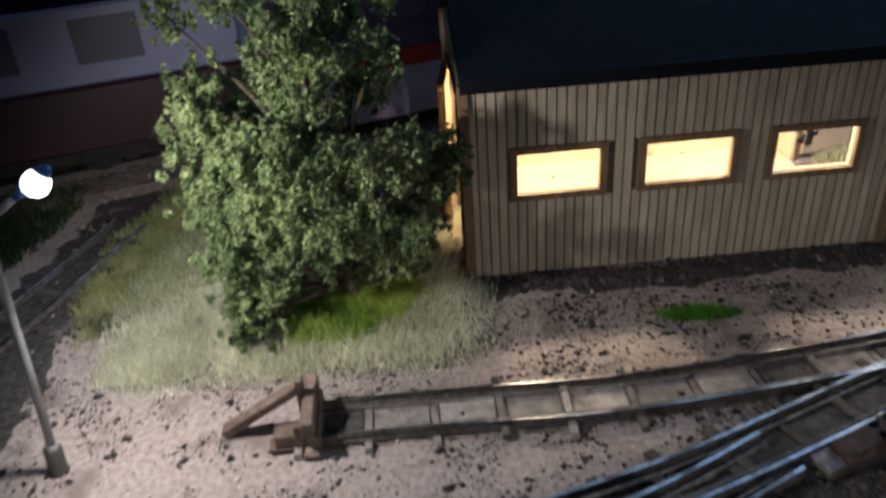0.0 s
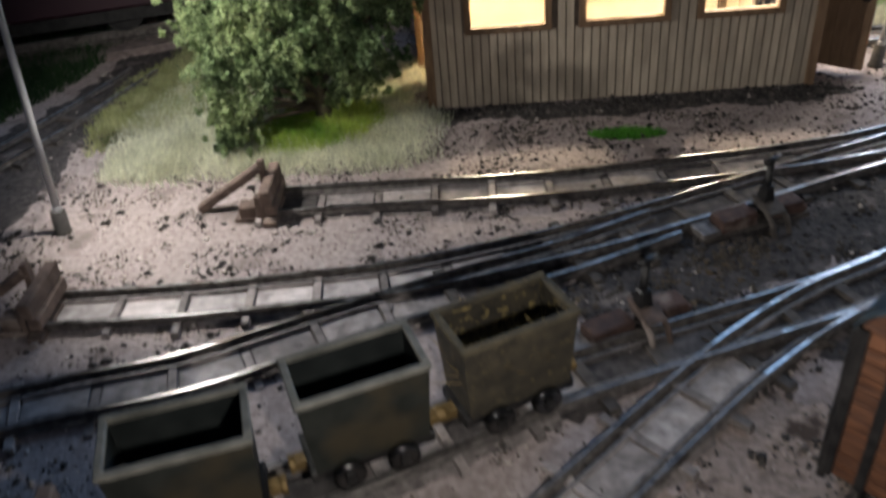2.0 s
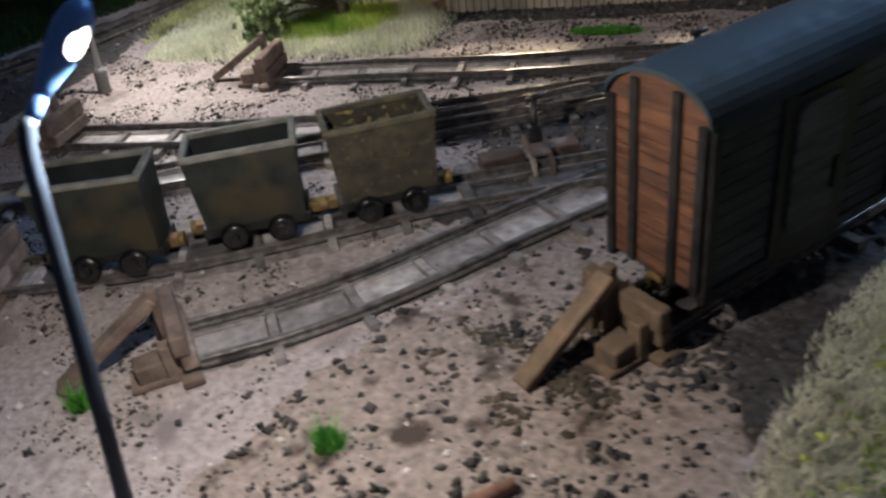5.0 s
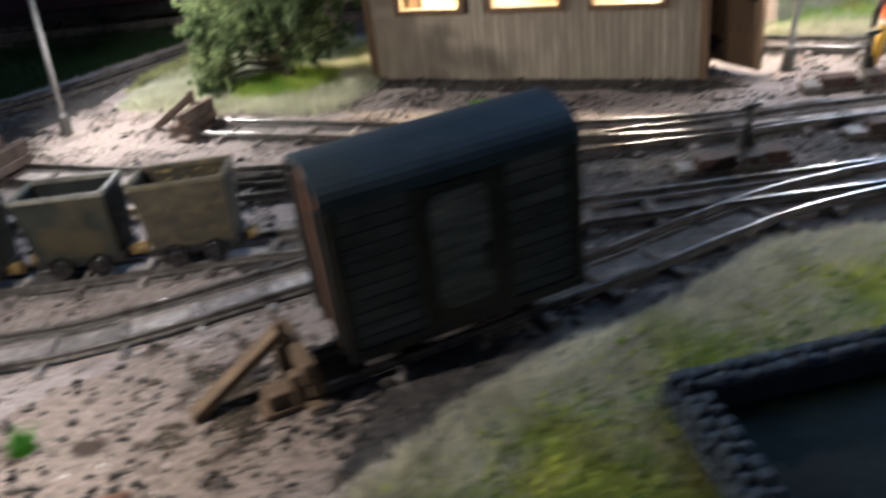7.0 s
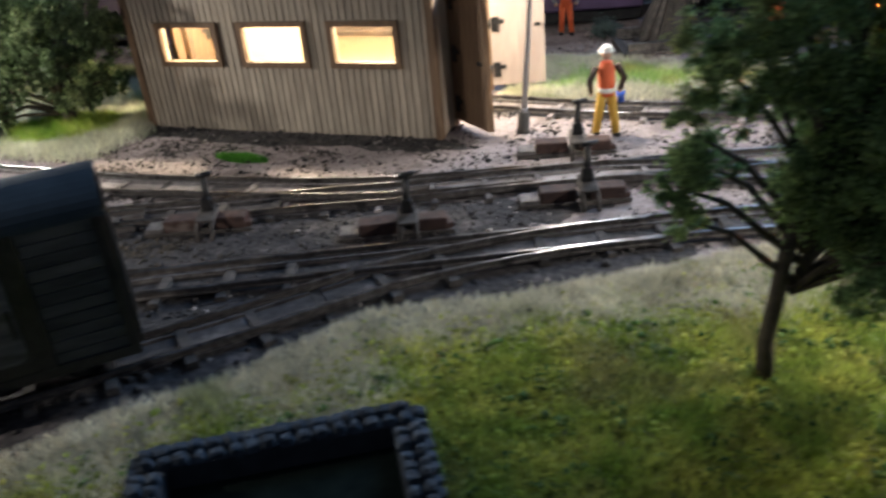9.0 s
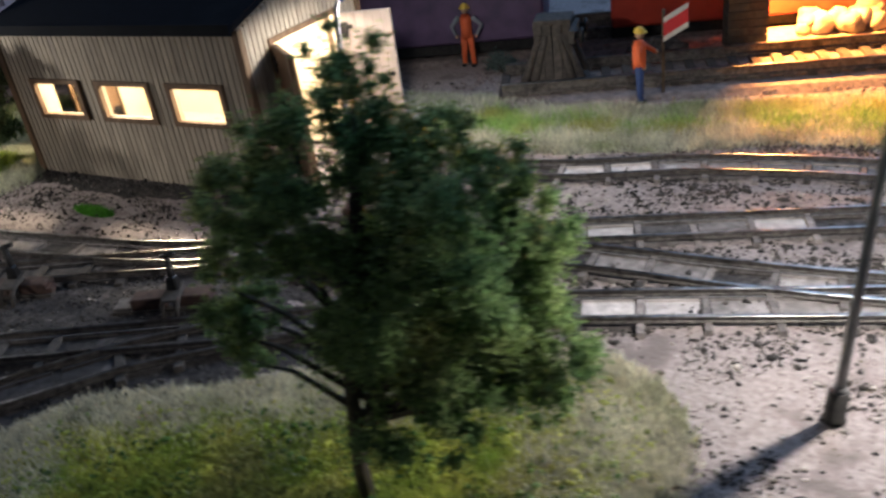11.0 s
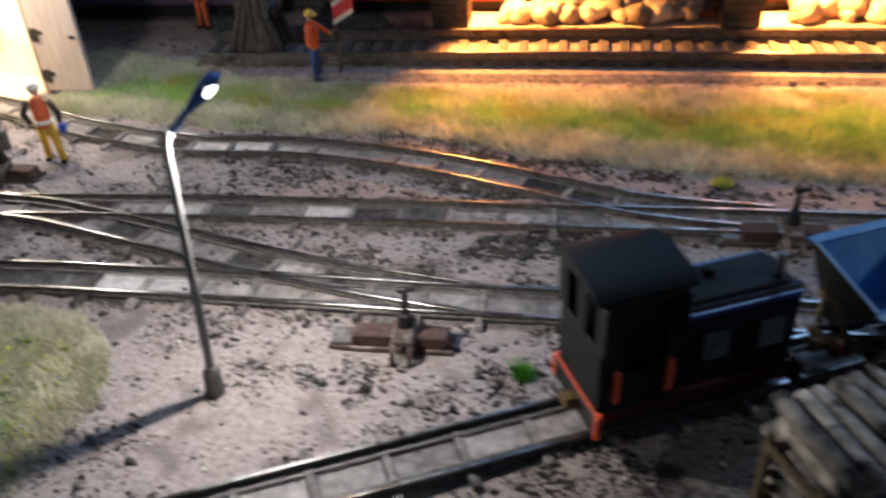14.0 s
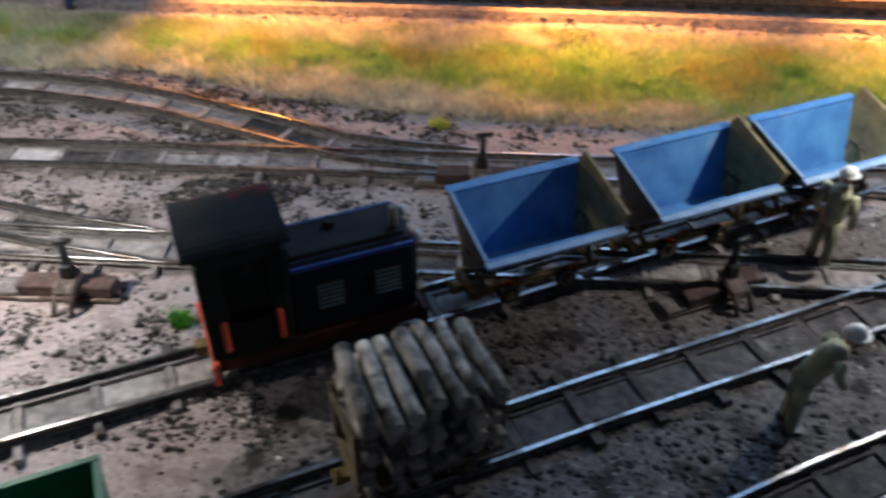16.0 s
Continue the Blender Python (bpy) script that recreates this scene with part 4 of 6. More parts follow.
def foam_tree(x, y):
    ob = thing("young_tree", at(x, y), "young dark green tree with a thin bent trunk in the meadow", "tree")
    local = random.Random(9)
    bm = new_bm()
    tube(bm, [(0, 0, -0.5), (-0.3, 0.2, 5), (0.3, 0.3, 11), (0.9, 0.6, 18), (3.2, 2, 30), (5, 3, 44)], [1.05, 0.9, 0.85, 0.75, 0.5, 0.2], 9)
    part("trunk", bm, BARK, ob, "thin dark bent trunk")
    lobes = [((5, 3, 20.5), 7), ((10, 5, 22), 9), ((16, 8, 24), 6.5), ((5, 3, 30), 10), ((12, 6, 33), 8.5), ((5, 3, 41), 8), ((6, 3.5, 49), 5), ((-3, -1, 34), 5), ((-8, -4, 29), 4.5), ((-9.5, -5, 24), 3.6), ((1.5, 6, 28), 5.5), ((8, -1, 17), 5.5), ((13, 9, 18), 5.5), ((0, -2, 40), 6), ((14, 8, 29), 7), ((18, 9, 20), 5), ((5, 2, 26), 5.5), ((9, 3, 27), 8.5), ((-7, -3.5, 26), 3), ((11, 4, 40), 6), ((-8.5, -4, 20), 2.6), ((11, 13, 18), 5), ((15, 11, 18), 5), ((5, 13, 26), 5.5), ((10, 14, 27), 6), ((-4, -1, 42), 5), ((-7, -3, 36), 4.5), ((17, 14, 26), 5.5), ((16, 15, 33), 5), ((20, 12, 21), 5), ((12, 16, 35), 5), ((19, 10, 15.5), 4.5), ((8, 14, 41), 5), ((11, 4, 15), 4.5), ((14, 1, 16), 4.5), ((5, 8, 17), 4.5)]
    centres, radii = [], []
    for c, r in lobes:
        c = Vector(c)
        start = Vector((0.1 + 0.08 * c.z, 0.1 + 0.05 * c.z, max(11, c.z * 0.6)))
        part("limb", tube(new_bm(), [start, start.lerp(c, 0.6) + Vector((0, 0, 1.5)), c], [0.5, 0.32, 0.12], 6), BARK, ob)
        for _ in range(16):
            d = Vector((local.gauss(0, 1), local.gauss(0, 1), local.gauss(0, 1))).normalized()
            q = c + d * r * local.uniform(0.3, 1.1)
            k = local.uniform(0.16, 0.40) * r
            centres.append(q), radii.append((k, k, k))
    leaves("crown", centres, radii, 180000, 0.5, FOAM, ob, "fine dark green foliage")
    return ob


foam_tree(150.7, 81.9)


# ---- the engine shed ----
def engine_shed():
    W, D, H, R = 72.0, 42.0, 35.5, 41.6
    windows = ((7.9, 21.7), (29.2, 43.6), (50.8, 64.4))
    z0, z1 = 15.6, 23.2
    y0, y1, y2, door_top = 9.0, 33.0, 28.0, 30.0
    ob = thing("engine_shed", at(7.2, 134.0, 0, math.degrees(math.atan2(8.6, 71.5))), "weathered board engine shed with lit windows and open doors", "shed")

    def long_wall(bm, y):
        box(bm, (W / 2, y, z0 / 2), (W, 1, z0))
        box(bm, (W / 2, y, (z1 + H) / 2), (W, 1, H - z1))
        edges = [0] + [v for pair in windows for v in pair] + [W]
        for a, b in zip(edges[::2], edges[1::2]):
            box(bm, ((a + b) / 2, y, (z0 + z1) / 2), (b - a, 1, z1 - z0))
        return bm

    front = part("front_wall", long_wall(new_bm(), 0.5), PLY, ob, "board wall with three wide windows")
    back = part("back_wall", box(new_bm(), (W / 2, D - 0.5, H / 2), (W, 1, H)), PLY, ob, "board wall at the back")

    def end_wall(x, y1):
        bm = new_bm()
        full = [(1.01, 0), (y0, 0), (y0, door_top), (y1, door_top), (y1, 0), (D - 1.01, 0), (D - 1.01, H), (D / 2, R - 0.3), (1.01, H)]
        m = Matrix.Translation((x, 0, 0)) @ pose(0, 0, 0, 0, 0, 90)
        prism(bm, full, 1.0, m)
        return bm

    right = part("end_wall", end_wall(W, y1), PLY, ob, "gable end with a wide doorway")
    left = part("end_wall", end_wall(1.0, y2), PLY, ob, "gable end with a wide doorway")
    pitch, wide, thick = 1.6, 1.3, 0.45
    # Added sheets; the dark of the board gaps is in their colour.
    part("backing", box(new_bm(), (W / 2, D + 0.07, H / 2), (W, 0.12, H - 0.4)), GROOVE, ob, "added dark sheet that darkens the gaps between boards")
    for y in (-0.07,):
        bm = new_bm()
        box(bm, (W / 2, y, z0 / 2 - 0.2), (W, 0.12, z0 - 0.4))
        box(bm, (W / 2, y, (z1 + H) / 2 + 0.2), (W, 0.12, H - z1 - 0.4))
        edges = [0] + [v for pair in windows for v in pair] + [W]
        for a, b in zip(edges[::2], edges[1::2]):
            box(bm, ((a + b) / 2, y, (z0 + z1) / 2), (b - a - 0.4, 0.12, z1 - z0 + 0.8))
        part("backing", bm, GROOVE, ob, "added dark sheet that darkens the gaps between boards")
    for x, yb in ((-0.07, y2), (W + 0.07, y1)):
        bm = new_bm()
        for a, b in ((0.2, y0), (yb, D - 0.2)):
            box(bm, (x, (a + b) / 2, H / 2), (0.12, b - a, H - 0.5))
        box(bm, (x, (y0 + yb) / 2, (door_top + H) / 2 + 0.4), (0.12, yb - y0 - 0.1, H - door_top - 0.8))
        part("backing", bm, GROOVE, ob, "added dark sheet that darkens the gaps between boards")

    def plank(tall):
        return mesh("board", box(new_bm(), (0, 0, tall / 2), (wide, thick, tall)), BOARD)

    full, low, high = plank(H), plank(z0 - 0.9), plank(H - z1 - 0.9)
    for wall, y in ((front, -thick / 2 - 0.1), (back, D + thick / 2 + 0.1)):
        for i in range(45):
            x = 0.8 + pitch * i
            if wall is front and any(a - 1.6 < x < b + 1.6 for a, b in windows):
                piece("board", low, wall, at(x, y, 0))
                piece("board", high, wall, at(x, y, z1 + 0.9))
            else:
                piece("board", full, wall, at(x, y, 0))
    for wall, x, yb in ((right, W + thick / 2 + 0.1, y1), (left, -thick / 2 - 0.1, y2)):
        for i in range(26):
            y = 1.0 + pitch * i
            top = H - 0.4 + (R - H) * (1 - abs(y - D / 2) / (D / 2))
            foot = door_top if y0 - 0.9 < y < yb + 0.9 else 0
            piece("board", plank(top - foot), wall, at(x, y, foot, 90))
    for x in (-0.35, W + 0.35):
        for y in (-0.35, D + 0.35):
            part("corner_post", box(new_bm(), (x, y, H / 2), (1.7, 1.7, H)), POST, ob, "brown corner post", 0.12)
    for x, yb in ((-0.3, y2), (W + 0.3, y1)):
        bm = new_bm()
        box(bm, (x, y0 - 0.6, door_top / 2), (1.5, 1.2, door_top))
        box(bm, (x, yb + 0.6, door_top / 2), (1.5, 1.2, door_top))
        box(bm, (x, (y0 + yb) / 2, door_top + 0.6), (1.5, yb - y0 + 2.4, 1.2))
        part("door_frame", bm, POST, ob, "orange brown door frame")
    for y, out in ((-0.55, -1),):
        for a, b in windows:
            win = part("window", box(new_bm(), ((a + b) / 2, y - out * 0.9, (z0 + z1) / 2), (b - a, 0.15, z1 - z0)), GLASS, ob, "clear pane lit from inside")
            win.visible_shadow = False
            bm = new_bm()
            box(bm, ((a + b) / 2, y, z1 + 0.45), (b - a + 2.4, 1.1, 1.1))
            box(bm, ((a + b) / 2, y, z0 - 0.45), (b - a + 2.4, 1.1, 1.1))
            box(bm, (a - 0.55, y, (z0 + z1) / 2), (1.2, 1.1, z1 - z0 - 0.25))
            box(bm, (b + 0.55, y, (z0 + z1) / 2), (1.2, 1.1, z1 - z0 - 0.25))
            part("window_frame", bm, POST, win, "brown window frame")
    for flip in (1, -1):
        bm = new_bm()
        e, r = -2.3, D / 2
        ez = H + (R - H) * e / r
        pts = [(e, ez + 0.35), (r, R + 0.35), (r, R + 2.1), (e, ez + 2.1)]
        a = [bm.verts.new((-0.9, y if flip > 0 else D - y, z)) for y, z in pts]
        b = [bm.verts.new((W + 0.9, y if flip > 0 else D - y, z)) for y, z in pts]
        bm.faces.new(a), bm.faces.new(b[::-1])
        for k in range(4):
            bm.faces.new((a[k], b[k], b[(k + 1) % 4], a[(k + 1) % 4]))
        part("roof", bm, FELT, ob, "dark blue grey felt roof slope", 0.2)
        y = e - 0.3 if flip > 0 else D - e + 0.3
        part("fascia", box(new_bm(), (W / 2, y, ez + 1.1), (W + 1.8, 0.5, 2.3)), FELT, ob)
    part("shed_floor", box(new_bm(), (W / 2, D / 2, 0.05), (W - 2.2, D - 2.2, 0.5)), PLY, ob, "pale floor inside the shed")
    part("shelf", box(new_bm(), (37.5, D - 4, 13.0), (27, 5, 1.2)), PALE_BEAM, ob, "long shelf along the back wall")
    for x, y in ((3.4, 13.5), (66.5, D - 3)):
        part("inner_post", box(new_bm(), (x, y, 17.5), (1.6, 1.6, 35)), PALE_BEAM, ob, "orange brown post inside")

    def leaf(hinge, free, pale):
        h, f = Vector((*hinge, 0)), Vector((*free, 0))
        turn = math.degrees(math.atan2(f.y - h.y, f.x - h.x))
        n, long = 6, 12.4
        door = part("door", box(new_bm(), (long / 2, 0, door_top / 2), (long, 0.7, door_top - 1.4)), LEAFBOARD if pale else POST, ob, "open door leaf of vertical boards", place=at(h.x, h.y, 0.6, turn))
        data = mesh("door_board", box(new_bm(), (0, 0, (door_top - 1.6) / 2), (long / n - 0.05, 0.35, door_top - 1.6)), LEAFBOARD if pale else POST)
        for k in range(n):
            for s in (-0.5, 0.5):
                piece("door_board", data, door, at((k + 0.5) * long / n, s, 0.8))
        for z in (4.5, 15, 25.5):
            bm = new_bm()
            tube(bm, [(-0.2, 0, z - 1), (-0.2, 0, z + 1)], [0.75, 0.75], 10)
            box(bm, (1.1, 0, z), (1.7, 1.9, 3.4))
            box(bm, (2.4, 0, z + 0.6), (1.6, 1.8, 0.9))
            part("hinge", bm, IRON, door, "black iron strap hinge")
        part("handle", box(new_bm(), (long - 1.6, -0.8, 14.5), (1.4, 0.5, 0.7)), IRON, door, "black iron handle")

    leaf((W + 1.2, y0 - 0.2), (W + 11, 1.0), False)
    leaf((W + 1.2, y1 + 0.2), (W + 12.7, y1 + 3.6), True)
    leaf((-1.2, y2 + 0.2), (-2.9, y2 - 12.0), False)
    for x in (13, 57):
        bulb = part("ceiling_bulb", ball(new_bm(), (x, D / 2, 35.6), (0.9, 0.9, 0.9)), BULB, ob, "lit warm bulb")
        part("bulb_cord", tube(new_bm(), [(x, D / 2, 36.3), (x, D / 2, 41.4)], [0.15, 0.15], 6), IRON, bulb)


engine_shed()


# ---- street lamps ----
def street_lamp(base, knee, head, face, label, big=1.0, paint=POLE, arm=LAMPHEAD):
    """base and knee of the pole, the end of the arm, and the way in which the lens faces."""
    ob = thing("street_lamp", at(base[0], base[1]), label, "street lamp", "street lamps of the yard")
    k = Vector((knee[0] - base[0], knee[1] - base[1], knee[2]))
    h = Vector((head[0] - base[0], head[1] - base[1], head[2]))
    bm = new_bm()
    tube(bm, [(0, 0, -0.4), (0, 0, 0.25), k * 0.012, k * 0.105, k * 0.11], [1.55, 1.4, 1.25, 1.2, 0.8], 14)
    part("base", bm, SOCKET, ob, "dark round base")
    part("collar", tube(new_bm(), [k * 0.11, k * 0.128], [0.8, 0.7], 12), paint, ob, "pale collar above the base")
    way = (h - k).normalized()
    bend = [k * 0.05, k * 0.5, k * 0.94, k * 0.98 + way * 0.12, k + way * 0.5, k + way * 1.1]
    part("pole", tube(new_bm(), bend, [0.60, 0.56, 0.50, 0.49, 0.48, 0.46], 12), paint, ob, "slim grey pole bent at the top")
    part("arm", tube(new_bm(), [k + way * 1.1, k.lerp(h, 0.65), h], [0.46, 0.46, 0.42], 12), arm, ob, "slim arm that carries the lamp head")
    end, mid = h + way * 5.4, h + way * 2.8
    hood = part("lamp_head", tube(new_bm(), [h - way * 0.6, h + way * 0.6, h + way * 1.9, mid + way * 1.0, end - way * 0.7, end], [0.38, 0.62, 0.95, 1.05, 0.85, 0.32], 14), LAMPHEAD, ob, "drop shaped lamp head, tinted as if lit blue")
    out = Vector(face) - way * Vector(face).dot(way)
    out.normalize()
    ring = [(k / 8, math.sqrt(max(0.02, 1 - (k / 4 - 1) ** 2))) for k in range(9)]
    part("lens", tube(new_bm(), [mid + out * 0.45 + way * (3.0 * a - 1.2) for a, r in ring], [0.82 * big * r for a, r in ring], 20), LENS, hood, "glowing white lens")
    return ob


street_lamp((-48.0, 88.8), (-45.4, 90.4, 37.6), (-41.0, 91.2, 40.6), (0.7, -0.6, -0.35), "lit grey street lamp on the sand beside the grass", 1.9, arm=POLE)
street_lamp((26.5, -2.0), (30.6, 0.6, 37.0), (31.6, 2.2, 39.0), (0.9, -0.3, -0.3), "lit street lamp on bare sand near the buffer stops", 0.85, SHADEPOLE)
street_lamp((93.8, 150.6), (96.8, 152.3, 38.0), (99.0, 154.8, 40.0), (0.8, -0.2, -0.5), "lit street lamp before the shed door", 0.7)
street_lamp((194.2, 116.6), (195.6, 118.0, 38.3), (196.4, 121.6, 40.7), (0.9, -0.3, -0.3), "lit grey street lamp on sand beside the meadow", 0.85, DIMPOLE)
street_lamp((324.0, 212.0), (323.6, 210.6, 40.0), (322.8, 207.4, 43.0), (-0.3, -0.4, -0.9), "lit street lamp at the end of the yard")


# ---- buffer stops, levers and small track furniture ----
def buffer_stop(x, y, rz, label, mat):
    """Its track runs along local +x from the beam at x = 0."""
    ob = thing("buffer_stop", at(x, y, 0, rz), label, "buffer stop", "timber buffer stops")
    for s in (-3.2, 3.2):
        part("upright", box(new_bm(), (-1.0, s, 2.3), (1.5, 1.6, 4.6)), mat, ob, "short squared post", 0.12)
    part("cross_beam", box(new_bm(), (0.35, 0, 4.9), (1.7, 10.4, 2.5)), mat, ob, "thick squared cross beam", 0.2)
    part("lower_beam", box(new_bm(), (0.75, 0, 2.6), (1.7, 10.0, 1.9), spin(1)), mat, ob, "lower beam set forward of the upper one", 0.18)
    part("king_post", box(new_bm(), (-0.75, 0.9, 4.4), (1.0, 1.3, 8.8)), mat, ob, "slim upright post behind the beam", 0.1)
    a, b = Vector((-12.2, 0.9, 0.5)), Vector((-0.9, 0.9, 7.6))
    tilt = math.degrees(math.atan2(b.z - a.z, b.x - a.x))
    part("brace", box(new_bm(), (a + b) / 2, ((b - a).length, 2.1, 1.3), spin(0, -tilt)), mat, ob, "long slanting timber brace", 0.15)
    part("foot_block", box(new_bm(), (-2.9, -2.3, 1.8), (3.5, 2.7, 2.0), spin(3)), mat, ob, "low squared timber block", 0.15)
    part("foot_plank", box(new_bm(), (-3.2, -2.4, 0.5), (4.4, 3.2, 0.7), spin(-2)), mat, ob, "flat plank under the block", 0.08)
    part("tie", box(new_bm(), (0.5, 0, 0.5), (2.2, 11.5, 0.9)), mat, ob, "tie beam across the track", 0.1)
    return ob


buffer_stop(-14.6, 96.0, 6.8, "brown timber buffer stop at the end of a siding", BEAM)
buffer_stop(-38.5, 67.2, 8, "brown timber buffer stop in front of the lamp", BEAM)
buffer_stop(14.2, 21.8, 42, "greyish brown timber buffer stop on bare sand", BEAM)
buffer_stop(58.6, 33.0, 53, "ochre timber buffer stop behind the covered van", PALE_BEAM)
buffer_stop(-17.0, 29.6, 19, "greyish brown timber buffer stop beside the mine tubs", BEAM)


def point_lever(x, y, rz, label, tall=9.8, wood=RUST):
    ob = thing("point_lever", at(x, y, 0, rz), label, "point lever", "point levers of the yard")
    for s in (-1.3, 1.5):
        part("bearer", box(new_bm(), (-0.6, s, 0.3), (18.4, 1.5, 0.7)), wood, ob, "long dusty bearer plank", 0.1)
    part("rod_cover", box(new_bm(), (-8.0, 0.0, 0.9), (3.2, 3.6, 0.9), spin(2)), EDGE, ob, "flat pale dusty rod cover", 0.12)
    part("rod_box", box(new_bm(), (-3.3, 0.0, 1.5), (6.0, 3.3, 2.2), spin(2)), BOXRED, ob, "reddish brown rod box", 0.18)
    part("rod_box", box(new_bm(), (4.9, 0.1, 1.5), (5.6, 3.2, 2.1), spin(-3)), BOXRED, ob, "reddish brown rod box", 0.18)
    part("rod_cap", box(new_bm(), (7.3, -0.2, 0.9), (2.0, 2.6, 1.2), spin(14)), BOXRED, ob, "reddish brown end cap", 0.12)
    part("cover_plate", box(new_bm(), (1.5, -1.2, 3.5), (2.9, 4.8, 0.5), spin(0, 0, 14)), wood, ob, "dusty brown cover plate", 0.15)
    for s in (0.25, 2.75):
        leg = tube(new_bm(), [(s, 0.4, 3.4), (s, -2.2, 3.1), (s, -3.9, 2.1), (s, -4.9, 0.0)], [0.36, 0.42, 0.42, 0.38], 8)
        part("bracket_leg", leg, wood, ob, "rounded dusty bracket leg")
    lever = part("lever", tube(new_bm(), [(1.5, 0, 1.2), (1.6, 0, tall * 0.6), (1.8, 0, tall)], [0.8, 0.62, 0.5], 8), IRON, ob, "upright black lever")
    part("weight", box(new_bm(), (1.55, -0.2, 4.2), (2.3, 2.2, 3.6), top=(0.7, 0.7)), IRON, lever, "black counterweight", 0.25)
    part("grip", tube(new_bm(), [(0.7, 0, tall - 0.15), (1.8, 0, tall), (3.4, 0.2, tall + 0.25)], [0.4, 0.5, 0.38], 8), IRON, lever, "black cross grip")
    return ob


# The first four get dark bearers, as their part of the yard is dim.
point_lever(107.0, 141.5, 24, "black point lever beside the worker figurine", wood=DARK_SLEEPER)
point_lever(115.8, 121.0, 27, "black point lever on a reddish bearer between tracks", wood=DARK_SLEEPER)
point_lever(93.0, 101.5, 30, "black point lever between dark tracks", wood=DARK_SLEEPER)
point_lever(59.8, 92.4, 26, "black point lever on a rusty bearer", wood=DARK_SLEEPER)
point_lever(40.6, 67.4, 30, "rusty point lever beside the mine tubs")
point_lever(210.3, 137.4, 24, "rusty point lever on dusty bearers")
point_lever(296.0, 180.6, 49, "rusty point lever beside the tipper wagons")
point_lever(251.6, 190.4, 24, "black point lever behind the locomotive")


def loose_stick(x, y, rz, long, label):
    bm = tube(new_bm(), [(-long / 2, 0, 0.7), (0, 0.25, 0.75), (long / 2, 0, 0.65)], [0.75, 0.7, 0.6], 8)
    solo("loose_stick", bm, STICK, at(x, y, 0, rz), label, "stick", "sticks on the sand")


loose_stick(48.6, 8.2, 46, 12, "reddish brown stick lying on the sand")
loose_stick(56.8, 8.0, 42, 7, "short reddish brown stick lying on the sand")


# ---- rolling stock ----
def wheel_mesh(r, wide):
    bm = tube(new_bm(), [(0, -wide / 2, 0), (0, -wide / 2 + 0.12, 0), (0, wide / 2 - 0.12, 0), (0, wide / 2, 0)], [r * 0.93, r, r, r * 0.93], 18)
    tube(bm, [(0, -wide / 2 - 0.25, 0), (0, wide / 2 + 0.25, 0)], [r * 0.38, r * 0.38], 10)
    for s in (-1, 1):
        ball(bm, (0, s * (wide / 2 + 0.2), 0), (r * 0.36, 0.3, r * 0.36), seg=10, rows=5)
        tube(bm, [(0, s * wide / 2, 0), (0, s * (wide / 2 + 0.14), 0)], [r * 0.97, r * 0.78], 18)
    return mesh("wheel", bm, TYRE)


SMALL_WHEEL = wheel_mesh(1.75, 0.9)


def running_gear(ob, half, axles, mat, r=1.75, rail_top=1.7, track_half=3.5):
    bm = new_bm()
    for s in (-1, 1):
        box(bm, (0, s * 2.6, rail_top + r + 0.55), (half * 2, 0.9, 1.2))
    for x in (-half + 0.5, half - 0.5):
        box(bm, (x, 0, rail_top + r + 0.5), (1.0, 6.0, 1.4))
    part("frame", bm, mat, ob, "low dark frame", 0.08)
    for x in axles:
        for s in (-1, 1):
            piece("wheel", SMALL_WHEEL, ob, at(x, s * track_half, rail_top + r - 0.1))
            part("axle_box", box(new_bm(), (x, s * (track_half + 0.75), rail_top + r), (1.1, 0.5, 1.2), top=(0.7, 1)), mat, ob)
    for s in (-1, 1):
        bm = new_bm()
        box(bm, (s * (half + 0.5), 0, rail_top + r + 0.3), (1.4, 1.5, 1.3))
        tube(bm, [(s * (half + 1.1), 0, rail_top + r + 0.3), (s * (half + 1.75), 0, rail_top + r + 0.3)], [0.95, 1.05], 10)
        part("coupler", bm, BRASS, ob, "dull brass coupler", 0.06)


def open_box(bm, low, top, z0, z1, thick, mi=0):
    """An open tub: low and top are its outer (length, width) below and above."""
    def ring(l, w, z):
        return [bm.verts.new((sx * l / 2, sy * w / 2, z)) for sx, sy in ((-1, -1), (1, -1), (1, 1), (-1, 1))]
    a, b = ring(*low, z0), ring(*top, z1)
    c, d = ring(top[0] - 2 * thick, top[1] - 2 * thick, z1), ring(low[0] - 2 * thick, low[1] - 2 * thick, z0 + thick)
    bm.faces.new(a[::-1])
    for p, q, m in ((a, b, mi), (b, c, mi), (c, d, mi + 1)):
        for k in range(4):
            bm.faces.new((p[k], p[(k + 1) % 4], q[(k + 1) % 4], q[k])).material_index = m
    bm.faces.new(d).material_index = mi + 1
    return bm


def mine_tub(place, label, paint, rim, within, group="mine tubs"):
    ob = thing("mine_tub", place, label, "mine tub", group)
    running_gear(ob, 6.6, (-2.9, 2.9), IRON)
    part("tub", open_box(new_bm(), (12.0, 6.3), (13.2, 7.4), 4.6, 14.0, 0.35), [paint, within], ob, "tapered open steel tub")
    part("rim", rim_bars(13.7, 7.9, 14.0, 0.8), rim, ob, "flat worn rim", 0.12)
    return ob


def rim_bars(long, wide, z, bar):
    bm = new_bm()
    for s in (-1, 1):
        box(bm, (0, s * (wide / 2 - bar / 2), z + 0.35), (long, bar, 0.7))
        box(bm, (s * (long / 2 - bar / 2), 0, z + 0.35), (bar, wide - 2 * bar - 0.02, 0.68))
    return bm


